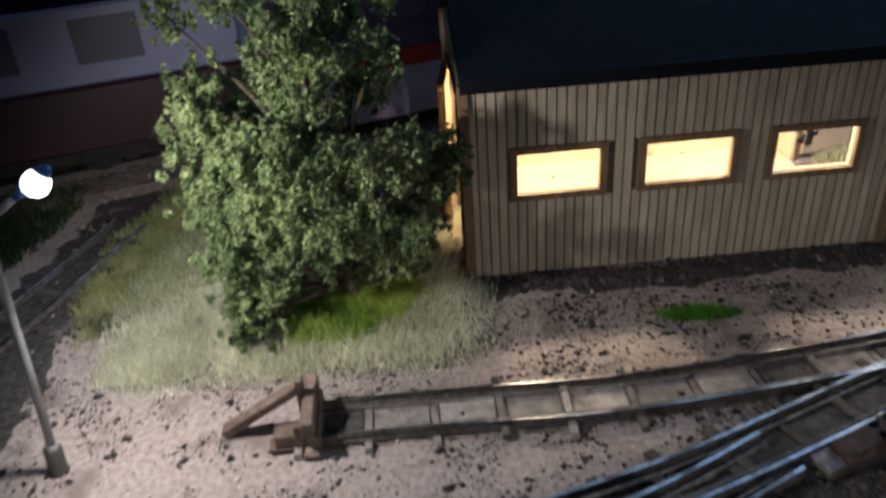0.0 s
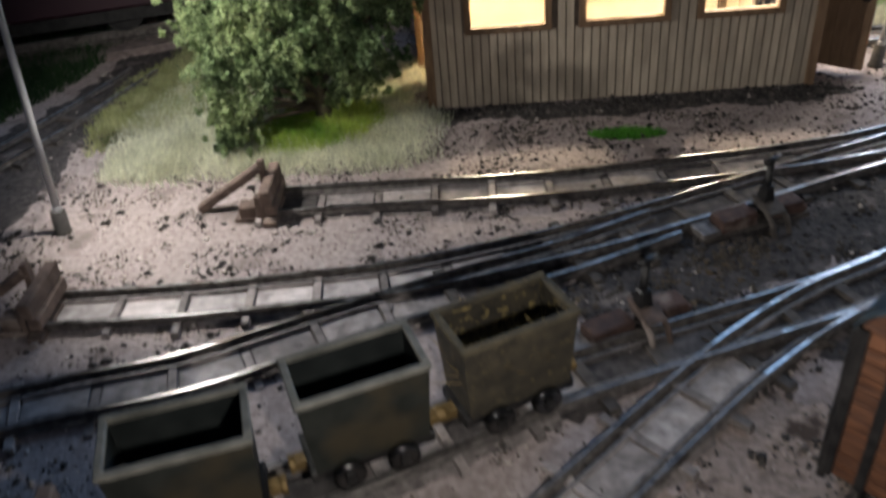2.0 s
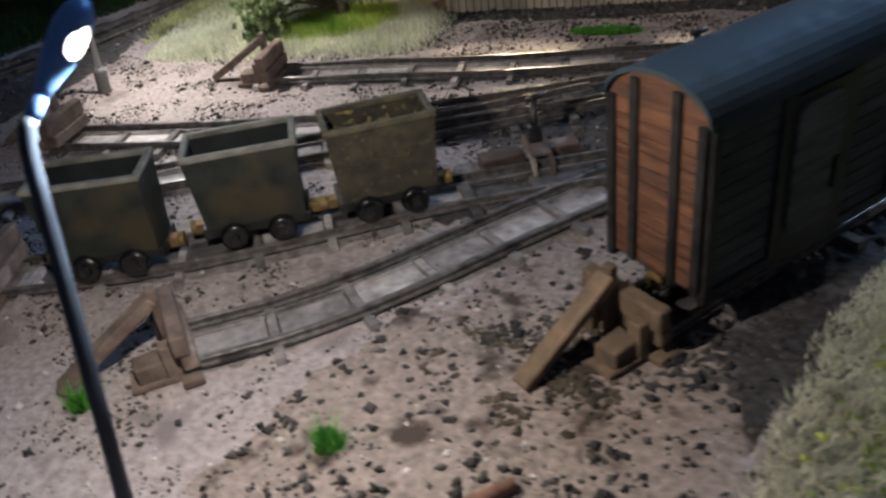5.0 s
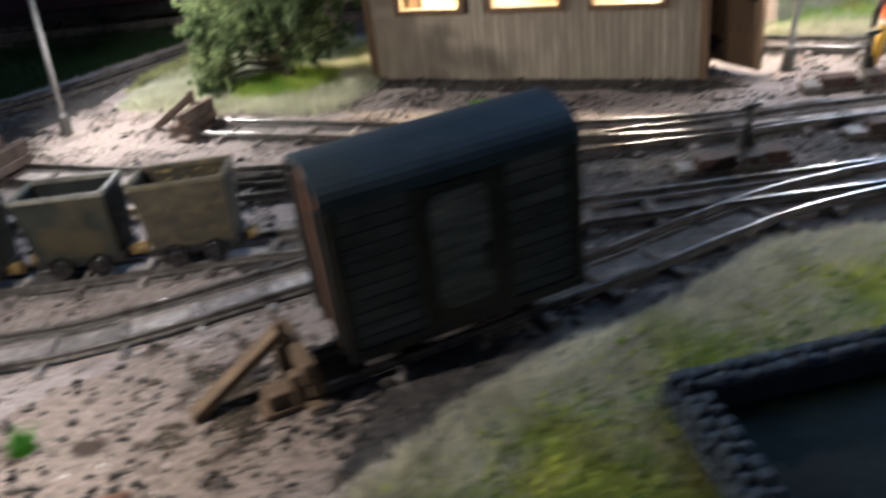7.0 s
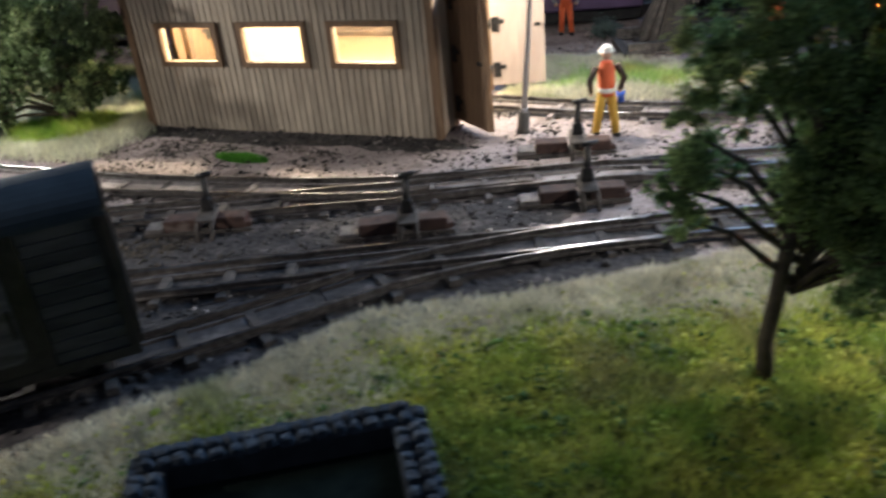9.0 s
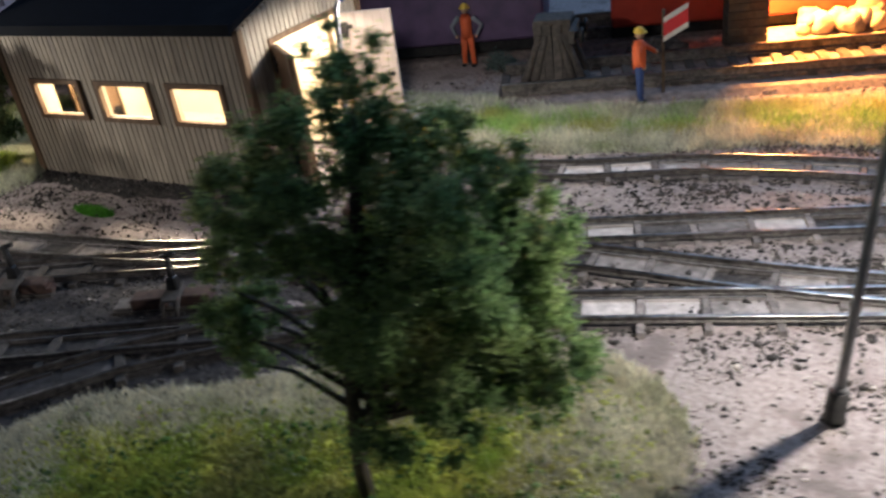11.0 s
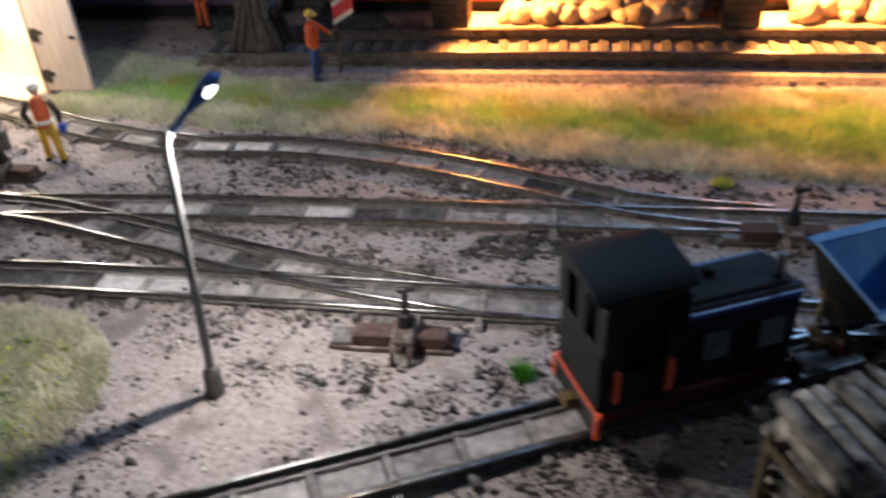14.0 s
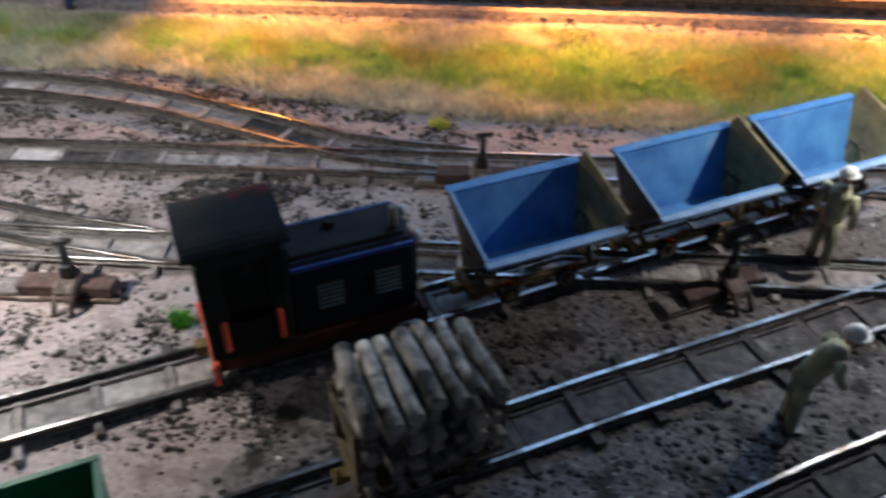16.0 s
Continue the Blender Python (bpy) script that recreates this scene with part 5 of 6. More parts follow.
# Black inner faces: the shade inside these tubs is in the colour.
mine_tub(at(-2.6, 34.8, 0, 22.5), "grey green empty mine tub on the track", TUBGREY, RIMGREY, LOCO)
mine_tub(at(12.0, 44.3, 0, 28.5), "grey green empty mine tub between two others", TUBGREY, RIMGREY, LOCO)
xy = np.c_[rng.uniform(-5.4, 5.4, 420), rng.uniform(-2.6, 2.6, 420)]
a = radians(32.0)
xy = np.c_[26.3 + xy[:, 0] * math.cos(a) - xy[:, 1] * math.sin(a), 52.6 + xy[:, 0] * math.sin(a) + xy[:, 1] * math.cos(a)]
straw = blades("dried_straw", xy, 3.4, TUBSTRAW, "dried yellow straw lying in the rusty tub", 0.25, 1.4)
straw.matrix_basis = at(0, 0, 8.6)
side = rng.uniform(0, 1, 150) < 0.6
xy = np.where(side[:, None], np.c_[rng.uniform(-6.6, 6.6, 150), rng.choice([-3.6, 3.6], 150) + rng.normal(0, 0.25, 150)], np.c_[rng.choice([-6.5, 6.5], 150) + rng.normal(0, 0.25, 150), rng.uniform(-3.6, 3.6, 150)])
xy = np.c_[26.3 + xy[:, 0] * math.cos(a) - xy[:, 1] * math.sin(a), 52.6 + xy[:, 0] * math.sin(a) + xy[:, 1] * math.cos(a)]
fringe = blades("dried_straw", xy[:80], 0.7, TUBSTRAW, "dried straw caught on the rim of the rusty tub", 0.22, 2.2)
fringe.matrix_basis = at(0, 0, 14.6)
mine_tub(at(26.3, 52.6, 0, 32.0), "rusty mossy mine tub with dried dirt inside", TUBMOSS, RIMMOSS, MOSSINSIDE)
mine_tub(at(245.4, 104.2, 0, 49.6), "green painted mine tub behind the log wagon", TUBGREEN, TUBGREEN, TUBGREEN)


def covered_van(place):
    ob = thing("covered_van", place, "covered van with orange brown ends and grey boarded sides", "wagon")
    L, W, z0, z1 = 29.0, 12.2, 5.4, 22.4
    running_gear(ob, 12.6, (-7.2, 7.2), IRON, track_half=3.5)
    part("body", box(new_bm(), (0, 0, (z0 + z1) / 2), (L - 0.9, W - 0.9, z1 - z0)), IRON, ob, "dark inner box")
    n = 11
    tall = (z1 - z0) / n
    end = mesh("end_board", box(new_bm(), (0, 0, 0), (0.45, W - 0.3, tall - 0.1)), VANWOOD)
    side = mesh("side_board", box(new_bm(), (0, 0, 0), (L - 0.4, 0.45, tall - 0.12)), VANGREY)
    for k in range(n):
        z = z0 + tall * (k + 0.5)
        for s in (-1, 1):
            piece("end_board", end, ob, at(s * (L / 2 - 0.22), 0, z))
            piece("side_board", side, ob, at(0, s * (W / 2 - 0.22), z))
    arch = [(-W / 2 - 0.3, z1 - 0.1)] + [(W / 2 * 1.045 * math.sin(a), z1 - 0.1 + 3.4 * (math.cos(a) - math.cos(1.5)) / (1 - math.cos(1.5))) for a in np.linspace(-1.5, 1.5, 17)] + [(W / 2 + 0.3, z1 - 0.1)]
    top = [(y, z + 0.55) for y, z in arch]
    for s in (-1, 1):
        part("gable", prism(new_bm(), [(y * 0.93, z - 0.05) for y, z in arch[1:-1]], 0.5, Matrix.Translation((s * (L / 2 - 0.25) + 0.25, 0, 0)) @ pose(0, 0, 0, 0, 0, 90)), VANWOOD, ob, "rounded boarded gable")
        for y in (-5.5, -2.55, 2.55, 5.5):
            h = z1 + (2.5 if abs(y) < 3 else 0.2) - z0
            part("end_post", box(new_bm(), (s * (L / 2 + 0.22), y, z0 + h / 2), (0.55, 0.95, h)), IRON, ob, "black upright", 0.08)
        for x in (-13.9, -4.6, 4.6, 13.9):
            part("side_post", box(new_bm(), (x, s * (W / 2 + 0.2), (z0 + z1) / 2), (1.1 if abs(x) > 5 else 1.7, 0.5, z1 - z0)), IRON, ob, "black upright", 0.08)
        part("sole_bar", box(new_bm(), (0, s * (W / 2 - 0.1), z0 - 0.5), (L, 0.9, 1.4)), IRON, ob, "black sole bar", 0.1)
        door = part("door", box(new_bm(), (0, s * (W / 2 + 0.25), (z0 + z1) / 2), (8.4, 0.5, z1 - z0 - 0.6)), IRON, ob, "black sliding door with a grey rounded panel")
        outline = []
        for cx, cz, a0 in ((2.0, 5.6, 0), (-2.0, 5.6, 90), (-2.0, -5.6, 180), (2.0, -5.6, 270)):
            outline += [(cx + 1.3 * math.cos(radians(a0 + t)), cz + 1.3 * math.sin(radians(a0 + t))) for t in (0, 30, 60, 90)]
        part("door_panel", prism(new_bm(), outline, 0.3, Matrix.Translation((-0.4, s * (W / 2 + 0.65) - 0.15, (z0 + z1) / 2 + 0.4))), VANPANEL, door, "grey boarded panel")
        part("door_handle", box(new_bm(), (2.4, s * (W / 2 + 0.95), 12.5), (0.5, 0.5, 3.4)), IRON, door, "black handle")
        for x in (-9.4, -5.0, 5.0, 9.4):
            part("hanger", box(new_bm(), (x, s * 4.3, 4.3), (0.5, 0.4, 2.6)), IRON, ob)
    bm = new_bm()
    n = len(arch)
    rings = [[bm.verts.new((x, y, z)) for y, z in arch + top[::-1]] for x in (-L / 2 - 0.35, L / 2 + 0.35)]
    for k in range(2 * n):
        bm.faces.new((rings[0][k], rings[1][k], rings[1][(k + 1) % (2 * n)], rings[0][(k + 1) % (2 * n)]))
    for g, order in ((rings[0], 1), (rings[1], -1)):
        for k in range(n - 1):
            bm.faces.new((g[k], g[k + 1], g[2 * n - 2 - k], g[2 * n - 1 - k])[::order])
    part("roof", bm, VANROOF, ob, "arched blue grey roof")
    return ob


covered_van(at(69.9, 49.1, 0, 51.6))


def locomotive(place):
    ob = thing("diesel_locomotive", place, "small black diesel locomotive with a red frame and blue hood", "locomotive")
    part("frame", box(new_bm(), (15, 0, 5.3), (27.6, 10.2, 2.6)), RED, ob, "red frame", 0.25)
    part("skirt", box(new_bm(), (15, 0, 3.2), (22, 8.4, 2.4)), IRON, ob, "black skirt over the wheels", 0.2)
    for x in (8, 21.5):
        for s in (-1, 1):
            piece("wheel", SMALL_WHEEL, ob, at(x, s * 3.5, 3.35))
    for x, label in ((1.5, "black end with a red edge"), (29.2, "red front beam")):
        beam = part("buffer_beam", box(new_bm(), (x, 0, 4.9), (0.9, 12.4, 3.4)), IRON if x < 5 else RED, ob, label, 0.15)
        part("beam_edge", box(new_bm(), (x, 0, 6.75), (0.7, 12.6, 0.5)), ORANGE if x < 5 else RED, beam, "bright orange red edge")
        bm = box(new_bm(), (x + (-1.1 if x < 5 else 1.1), 0, 4.6), (1.8, 1.8, 1.6))
        part("coupler", bm, BRASS, beam, "dull brass coupler", 0.1)
    for y in (-6.15, 6.15):
        part("corner_step", box(new_bm(), (1.2, y, 5.0), (0.7, 0.6, 3.4)), ORANGE, ob, "orange red step corner", 0.1)
    cab = part("cab", box(new_bm(), (6.6, 0, 6.9), (10.6, 11.0, 0.6)), LOCO, ob, "open sided driver cab")

    def panel(c, s, name="cab_panel"):
        part(name, box(new_bm(), c, s), LOCO, cab, "", 0.12)

    panel((1.6, 0, 11.4), (0.5, 11.0, 8.6))
    panel((11.6, 0, 11.4), (0.5, 11.0, 8.6))
    for x in (1.6, 11.6):
        for y in (-5.1, 0, 5.1):
            panel((x, y, 19.0), (0.5, 2.4, 6.8), "cab_pillar")
        panel((x, 0, 22.6), (0.5, 11.0, 1.4))
    for s in (-1, 1):
        panel((3.0, s * 5.4, 11.2), (2.6, 0.45, 8.2))
        panel((10.6, s * 5.4, 11.2), (1.8, 0.45, 8.2))
        panel((6.6, s * 5.4, 9.6), (5.6, 0.4, 5.2))
        panel((6.6, s * 5.4, 22.3), (10.0, 0.45, 2.0))
        panel((2.9, s * 5.4, 18.6), (2.4, 0.4, 6.8))
        panel((10.6, s * 5.4, 18.6), (1.8, 0.4, 6.8))
        for x in (3.4, 10.2):
            part("handrail", tube(new_bm(), [(x, s * 5.75, 8.4), (x, s * 6.1, 8.8), (x, s * 6.1, 12.8), (x, s * 5.75, 13.2)], [0.36, 0.4, 0.4, 0.36], 8), ORANGE, cab, "orange red handrail")
    # Added solid block; its black colour gives the openings their dark inside.
    part("cab_interior", box(new_bm(), (6.6, 0, 15.0), (7.6, 8.4, 15.4)), LOCO, cab, "solid black block that makes the cab openings dark", 0.3)
    W = 5.9
    arch = [(W * math.sin(a) / math.sin(1.2), 23.1 + 1.5 * (math.cos(a) - math.cos(1.2)) / (1 - math.cos(1.2))) for a in np.linspace(-1.2, 1.2, 13)]
    bm = new_bm()
    rings = [[bm.verts.new((x, y, z)) for y, z in arch + [(y, z + 0.5) for y, z in arch[::-1]]] for x in (0.3, 12.6)]
    n = len(arch)
    for k in range(2 * n):
        bm.faces.new((rings[0][k], rings[1][k], rings[1][(k + 1) % (2 * n)], rings[0][(k + 1) % (2 * n)]))
    for g in rings:
        for k in range(n - 1):
            bm.faces.new((g[k], g[k + 1], g[2 * n - 2 - k], g[2 * n - 1 - k]))
    part("roof", bm, LOCO, ob, "curved black cab roof")
    hood = part("hood", box(new_bm(), (20.3, 0, 12.2), (16.6, 9.0, 11.4), top=(1, 0.94)), LOCOBLUE, ob, "long dark blue bonnet", 0.5)
    part("hood_cover", box(new_bm(), (20.0, 0, 18.05), (15.0, 6.4, 0.7)), LOCO, hood, "black bonnet cover", 0.2)
    for s in (-1, 1):
        # Thin strip whose blue colour stands for light along the bonnet edge.
        part("trim", box(new_bm(), (20.3, s * 4.42, 17.2), (16.0, 0.5, 0.7)), BLUE_GLINT, hood, "added strip for a blue glint along the edge", 0.1)
        for x in (17.0, 24.6):
            grille = part("grille", box(new_bm(), (x, s * 4.45, 12.2), (3.8, 0.3, 4.2)), LOCO, hood, "louvred side grille")
            for k in range(6):
                part("louvre", box(new_bm(), (x, s * 4.68, 10.5 + 0.7 * k), (3.3, 0.3, 0.34), spin(0, 0, s * 25)), LOUVRE, grille)
    part("exhaust", tube(new_bm(), [(26.6, -1.6, 18), (26.6, -1.6, 21.4)], [0.55, 0.55], 12), RIMGREY, hood, "grey exhaust stub")
    part("filler_cap", tube(new_bm(), [(19, 1.5, 18.2), (19, 1.5, 19.2)], [0.9, 0.8], 12), LOCO, hood)
    part("radiator", box(new_bm(), (28.75, 0, 12.0), (0.5, 7.4, 8.4)), IRON, hood, "black radiator", 0.12)
    for y in (-2.9, 2.9):
        part("headlight", tube(new_bm(), [(28.7, y, 16.8), (29.6, y, 16.8)], [0.75, 0.85], 12), POLE, hood, "unlit round headlight")
    return ob


locomotive(at(238.5, 134.5, 0, 48.7))


def tipper(place, label):
    ob = thing("tipper_wagon", place, label, "tipper wagon", "tipper wagons of the train")
    running_gear(ob, 10.4, (-4.6, 4.6), OCHRE)
    half, L, foot = 6.6, 20.4, 18.0
    sect = [(-half, 0.0), (-half, -0.9), (-0.8, -9.2), (0.8, -9.2), (half, -0.9), (half, 0.0)]
    inner = [(y * 0.94, z + (0.4 if 0 < i < 5 else 0)) for i, (y, z) in enumerate(sect)]
    tilt = at(0, -0.8, 15.2, 0, 13.0)
    bm = new_bm()
    rings = [[bm.verts.new((s * (L if z > -2 else foot) / 2, y, z)) for y, z in sect + inner[::-1]] for s in (-1, 1)]
    n = 2 * len(sect)
    for k in range(n):
        bm.faces.new((rings[0][k], rings[1][k], rings[1][(k + 1) % n], rings[0][(k + 1) % n])).material_index = 1 if k < 5 else 0
    for g in rings:
        for k in range(len(sect) - 1):
            bm.faces.new((g[k], g[k + 1], g[n - 2 - k], g[n - 1 - k]))
    bowl = part("bowl", bm, [TIPBLUE, IRON], ob, "blue weathered V shaped bowl tipped to one side", place=tilt)
    outline = [(y * 0.97, z) for y, z in sect]
    for s in (-1, 1):
        bm = new_bm()
        up = 2.2 if s > 0 else 0.0
        rim = [(y, z + up if z > -0.5 else z, ((L if z > -2 else foot) / 2 + (0.25 * up if z > -0.5 else 0))) for y, z in outline]
        inn = [bm.verts.new((s * (x - 0.3), y, z)) for y, z, x in rim]
        out = [bm.verts.new((s * (x + 0.15), y, z)) for y, z, x in rim]
        bm.faces.new(inn)
        bm.faces.new(out[::-1]).material_index = 1
        for k in range(6):
            bm.faces.new((inn[k], inn[(k + 1) % 6], out[(k + 1) % 6], out[k])).material_index = 2
        part("end_plate", bm, [TIPDIRT if s > 0 else TIPBLUE, IRON, TIPDIRT if s > 0 else TIPLIP], bowl, "sloping steel end plate stained with mud")
        part("lip", box(new_bm(), (0, s * (half + 0.45), -0.35), (L + 0.6, 1.2, 0.6)), TIPLIP if s < 0 else TIPBLUE, bowl, "pale blue folded lip", 0.1)
        bm = new_bm()
        for y in (-3.2, 3.2):
            tube(bm, [(s * 8.6, y, 4.6), (s * 9.55, y * 0.3 + 1.5, 10.5)], [0.45, 0.36], 8)
        tube(bm, [(s * 9.55, -0.8, 10.0), (s * 9.55, 3.4, 10.0)], [0.4, 0.4], 8)
        part("cradle", bm, OCHRE, ob, "ochre brown cradle stand")
    return ob


for along, label in ((47.2, "blue tipper wagon with a muddy end behind the locomotive"), (73.9, "blue empty tipper wagon in the middle of the train"), (98.8, "pale blue empty tipper wagon at the end")):
    tipper(at(238.5 + 0.658 * along + 0.6, 134.5 + 0.753 * along - 0.5, 0, 48.9), label)


def log_wagon(x, y, rz):
    ob = thing("flat_wagon", at(x, y, 0, rz), "ochre brown flat wagon loaded with short logs", "wagon")
    running_gear(ob, 8.6, (-4.2, 4.2), OCHRE)
    part("deck", box(new_bm(), (0, 0, 5.6), (17.4, 9.6, 0.9)), OCHRE, ob, "plank deck", 0.12)
    for sx in (-1, 1):
        for sy in (-1, 1):
            part("stake", box(new_bm(), (sx * 8.4, sy * 3.9, 10.5), (0.8, 0.8, 9.4)), OCHRE, ob, "upright stake", 0.08)
        part("end_rail", box(new_bm(), (sx * 8.6, 0, 13.6), (0.5, 8.6, 1.0)), OCHRE, ob, "", 0.08)
    local = random.Random(3)
    base = at(x, y, 0, rz)
    for row in range(6):
        for k in range(7):
            r = local.uniform(0.66, 1.12)
            long = local.uniform(10.2, 12.4)
            bm = tube(new_bm(), [(0, -long / 2, 0), (local.uniform(-0.25, 0.25), -long / 6, local.uniform(-0.2, 0.2)), (local.uniform(-0.25, 0.25), long / 6, 0), (0, long / 2, 0)], [r * 0.95, r, r * 0.96, r * 0.9], 10)
            place = base @ at(-7.0 + 2.34 * k + local.uniform(-0.25, 0.25), local.uniform(-0.9, 0.7), 7.1 + 2.08 * row + local.uniform(-0.15, 0.15), local.uniform(-5, 5))
            solo("log", bm, LOG, place, "short bark covered log stacked across the wagon", "log", "logs on the flat wagon")


log_wagon(271.1, 133.9, 49.6)


# ---- figurines and signs ----
def figurine(place, label, top, sleeve, legs, hat, extra=None, tall=18.5, stoop=0.0, arms=((-1, 0), (1, 0)), akimbo=0.0, belt=None, stride=0.0):
    """A painted plastic figure, one plain mesh. stoop: degrees by which it bends forward (+x)."""
    mats = [top, sleeve, legs, hat, FACE, IRON] + ([extra] if extra else []) + ([belt] if belt else [])
    k = tall / 18.5
    bm = new_bm()
    lean = math.tan(radians(stoop))

    def fx(z):
        return max(0, z - 8.5) * lean

    for s in (-1, 1):
        tube(bm, [(0.25 + s * stride, s * (1.25 + abs(stride) * 0.6), 0.5), (0.1 + s * stride * 0.5, s * (1.1 + abs(stride) * 0.3), 4.5), (0, s * 0.9, 8.8)], [0.75, 0.85, 1.05], 8, 2)
        box(bm, (0.5 + s * stride, s * (1.25 + abs(stride) * 0.6), 0.4), (2.3, 1.1, 0.8), mi=5)
    tube(bm, [(0, 0, 8.3), (fx(10.5), 0, 10.5), (fx(13.2), 0, 13.2), (fx(14.8), 0, 14.8)], [1.55, 1.6, 1.62, 1.1], 12, 0, 1.0)
    for s, reach in arms:
        sh = Vector((fx(14.2), s * 2.1, 14.0))
        wrist = Vector((fx(9) + 0.6 + reach, s * (2.9 - 0.12 * abs(reach)), 8.8 + 0.75 * abs(reach)))
        elbow = sh.lerp(wrist, 0.5) + Vector((-0.5 - 0.4 * akimbo, s * (0.5 + akimbo), 0))
        tube(bm, [sh, elbow, wrist], [0.75, 0.65, 0.5], 8, 1)
        ball(bm, wrist, (0.55, 0.5, 0.6), 4, 8, 5)
    ball(bm, (fx(16.4) + 0.1, 0, 16.3), (1.05, 0.95, 1.25), 4, 10, 7)
    ball(bm, (fx(17) + 0.1, 0, 16.75), (1.3, 1.2, 1.35), 3, 12, 6, low=0.0)
    tube(bm, [(fx(17) + 0.3, 0, 16.68), (fx(17) + 0.3, 0, 16.86)], [1.6, 1.5], 12, 3)
    if belt:
        tube(bm, [(fx(9.2), 0, 9.0), (fx(9.9), 0, 9.9)], [1.68, 1.7], 12, len(mats) - 1)
    if extra:
        tube(bm, [(0.6, -3.1, 6.4), (0.6, -3.1, 8.3)], [0.75, 0.95], 10, 6)
    bmesh.ops.scale(bm, vec=(k, k, k), verts=list(bm.verts))
    return solo("figurine", bm, mats, place, label, "figurine", "painted figurines")


figurine(at(111.0, 151.8, 0, 128), "worker figurine in orange vest with a blue bucket", VEST, BROWN, YELLOW, WHITE, BLUEPOT, akimbo=0.45, belt=WHITE, stride=0.9)
figurine(at(133.0, 213.2, 0, 20), "worker figurine in orange vest and blue trousers", VEST, VEST, NAVY, HAT, arms=((-1, 0.5), (1, 3.2)))
figurine(at(74.2, 231.0, 0, -70), "worker figurine in orange dungarees and grey shirt", VEST, SHIRT, VEST, HAT, akimbo=1.4, stride=0.4)
figurine(at(309.0, 160.4, 0, 20), "stooping figurine in khaki overall with white helmet", KHAKI, KHAKI, KHAKI, WHITE, stoop=22, arms=((-1, 2.5), (1, 2.5)))
figurine(at(308.2, 195.0, 0, 60), "standing figurine in khaki overall with white helmet", KHAKI, KHAKI, KHAKI, WHITE)


def chevron_sign(x, y, rz):
    ob = thing("warning_sign", at(x, y, 0, rz), "red and white striped warning board on a post", "sign")
    part("post", tube(new_bm(), [(0, 0, 0), (0, 0, 21)], [0.4, 0.4], 8), PALE_BEAM, ob, "thin wooden post")
    board = part("board", prism(new_bm(), [(0.1, 13.6), (5.6, 17.0), (5.6, 22.6), (0.1, 19.2)], 0.4, Matrix.Translation((0, -0.75, 0))), SIGNRED, ob, "slanted red board with white bands")
    for z in (13.6, 18.0):
        bm = prism(new_bm(), [(0.1, z), (5.6, z + 3.4), (5.6, z + 4.6), (0.1, z + 1.2)], 0.12, Matrix.Translation((0, -0.89, 0)))
        part("white_band", bm, WHITE, board)


chevron_sign(137.2, 217.6, 12)


def big_buffer_stop(x, y, rz):
    """The end of the main line: two braced frames, a tie beam and a thick cross beam with two pads."""
    ob = thing("main_line_buffer_stop", at(x, y, 0, rz), "tall dark timber buffer stop at the main line end", "buffer stop")
    board = mesh("side_board", box(new_bm(), (0, 0, 8.0), (2.1, 0.7, 16.0)), DARK_SLEEPER)
    for s in (-3.4, 3.4):
        for k in range(4):
            piece("side_board", board, ob, at(-3.3 + 2.2 * k, s * 1.08, 0.2, 0, 0, (k - 1.5) * 1.2))
        for foot, top in ((-8.2, -3.0), (-5.4, -1.8), (5.2, 1.8), (7.8, 3.0)):
            part("brace", tube(new_bm(), [(foot, s * 1.25, 0.4), (foot * 0.62 + top * 0.38, s * 1.2, 5.5), (top, s * 1.12, 13.5)], [1.15, 1.0, 0.85], 8), DARK_SLEEPER, ob, "sloping dark brace")
    part("cap_beam", box(new_bm(), (0, 0, 16.8), (9.6, 8.6, 1.2), spin(1.5)), DARK_SLEEPER, ob, "flat dark cap beam", 0.2)
    part("cross_beam", box(new_bm(), (5.2, 0, 13.4), (1.5, 13.0, 3.2)), DARK_SLEEPER, ob, "thick dark cross beam", 0.2)
    for s in (-4.6, 4.6):
        part("buffer_pad", tube(new_bm(), [(5.9, s, 13.4), (7.2, s, 13.4), (7.3, s, 13.4), (8.0, s, 13.4)], [0.9, 0.9, 2.0, 1.9], 14), IRON, ob, "round black buffer pad")


big_buffer_stop(106.5, 222.5, 18)


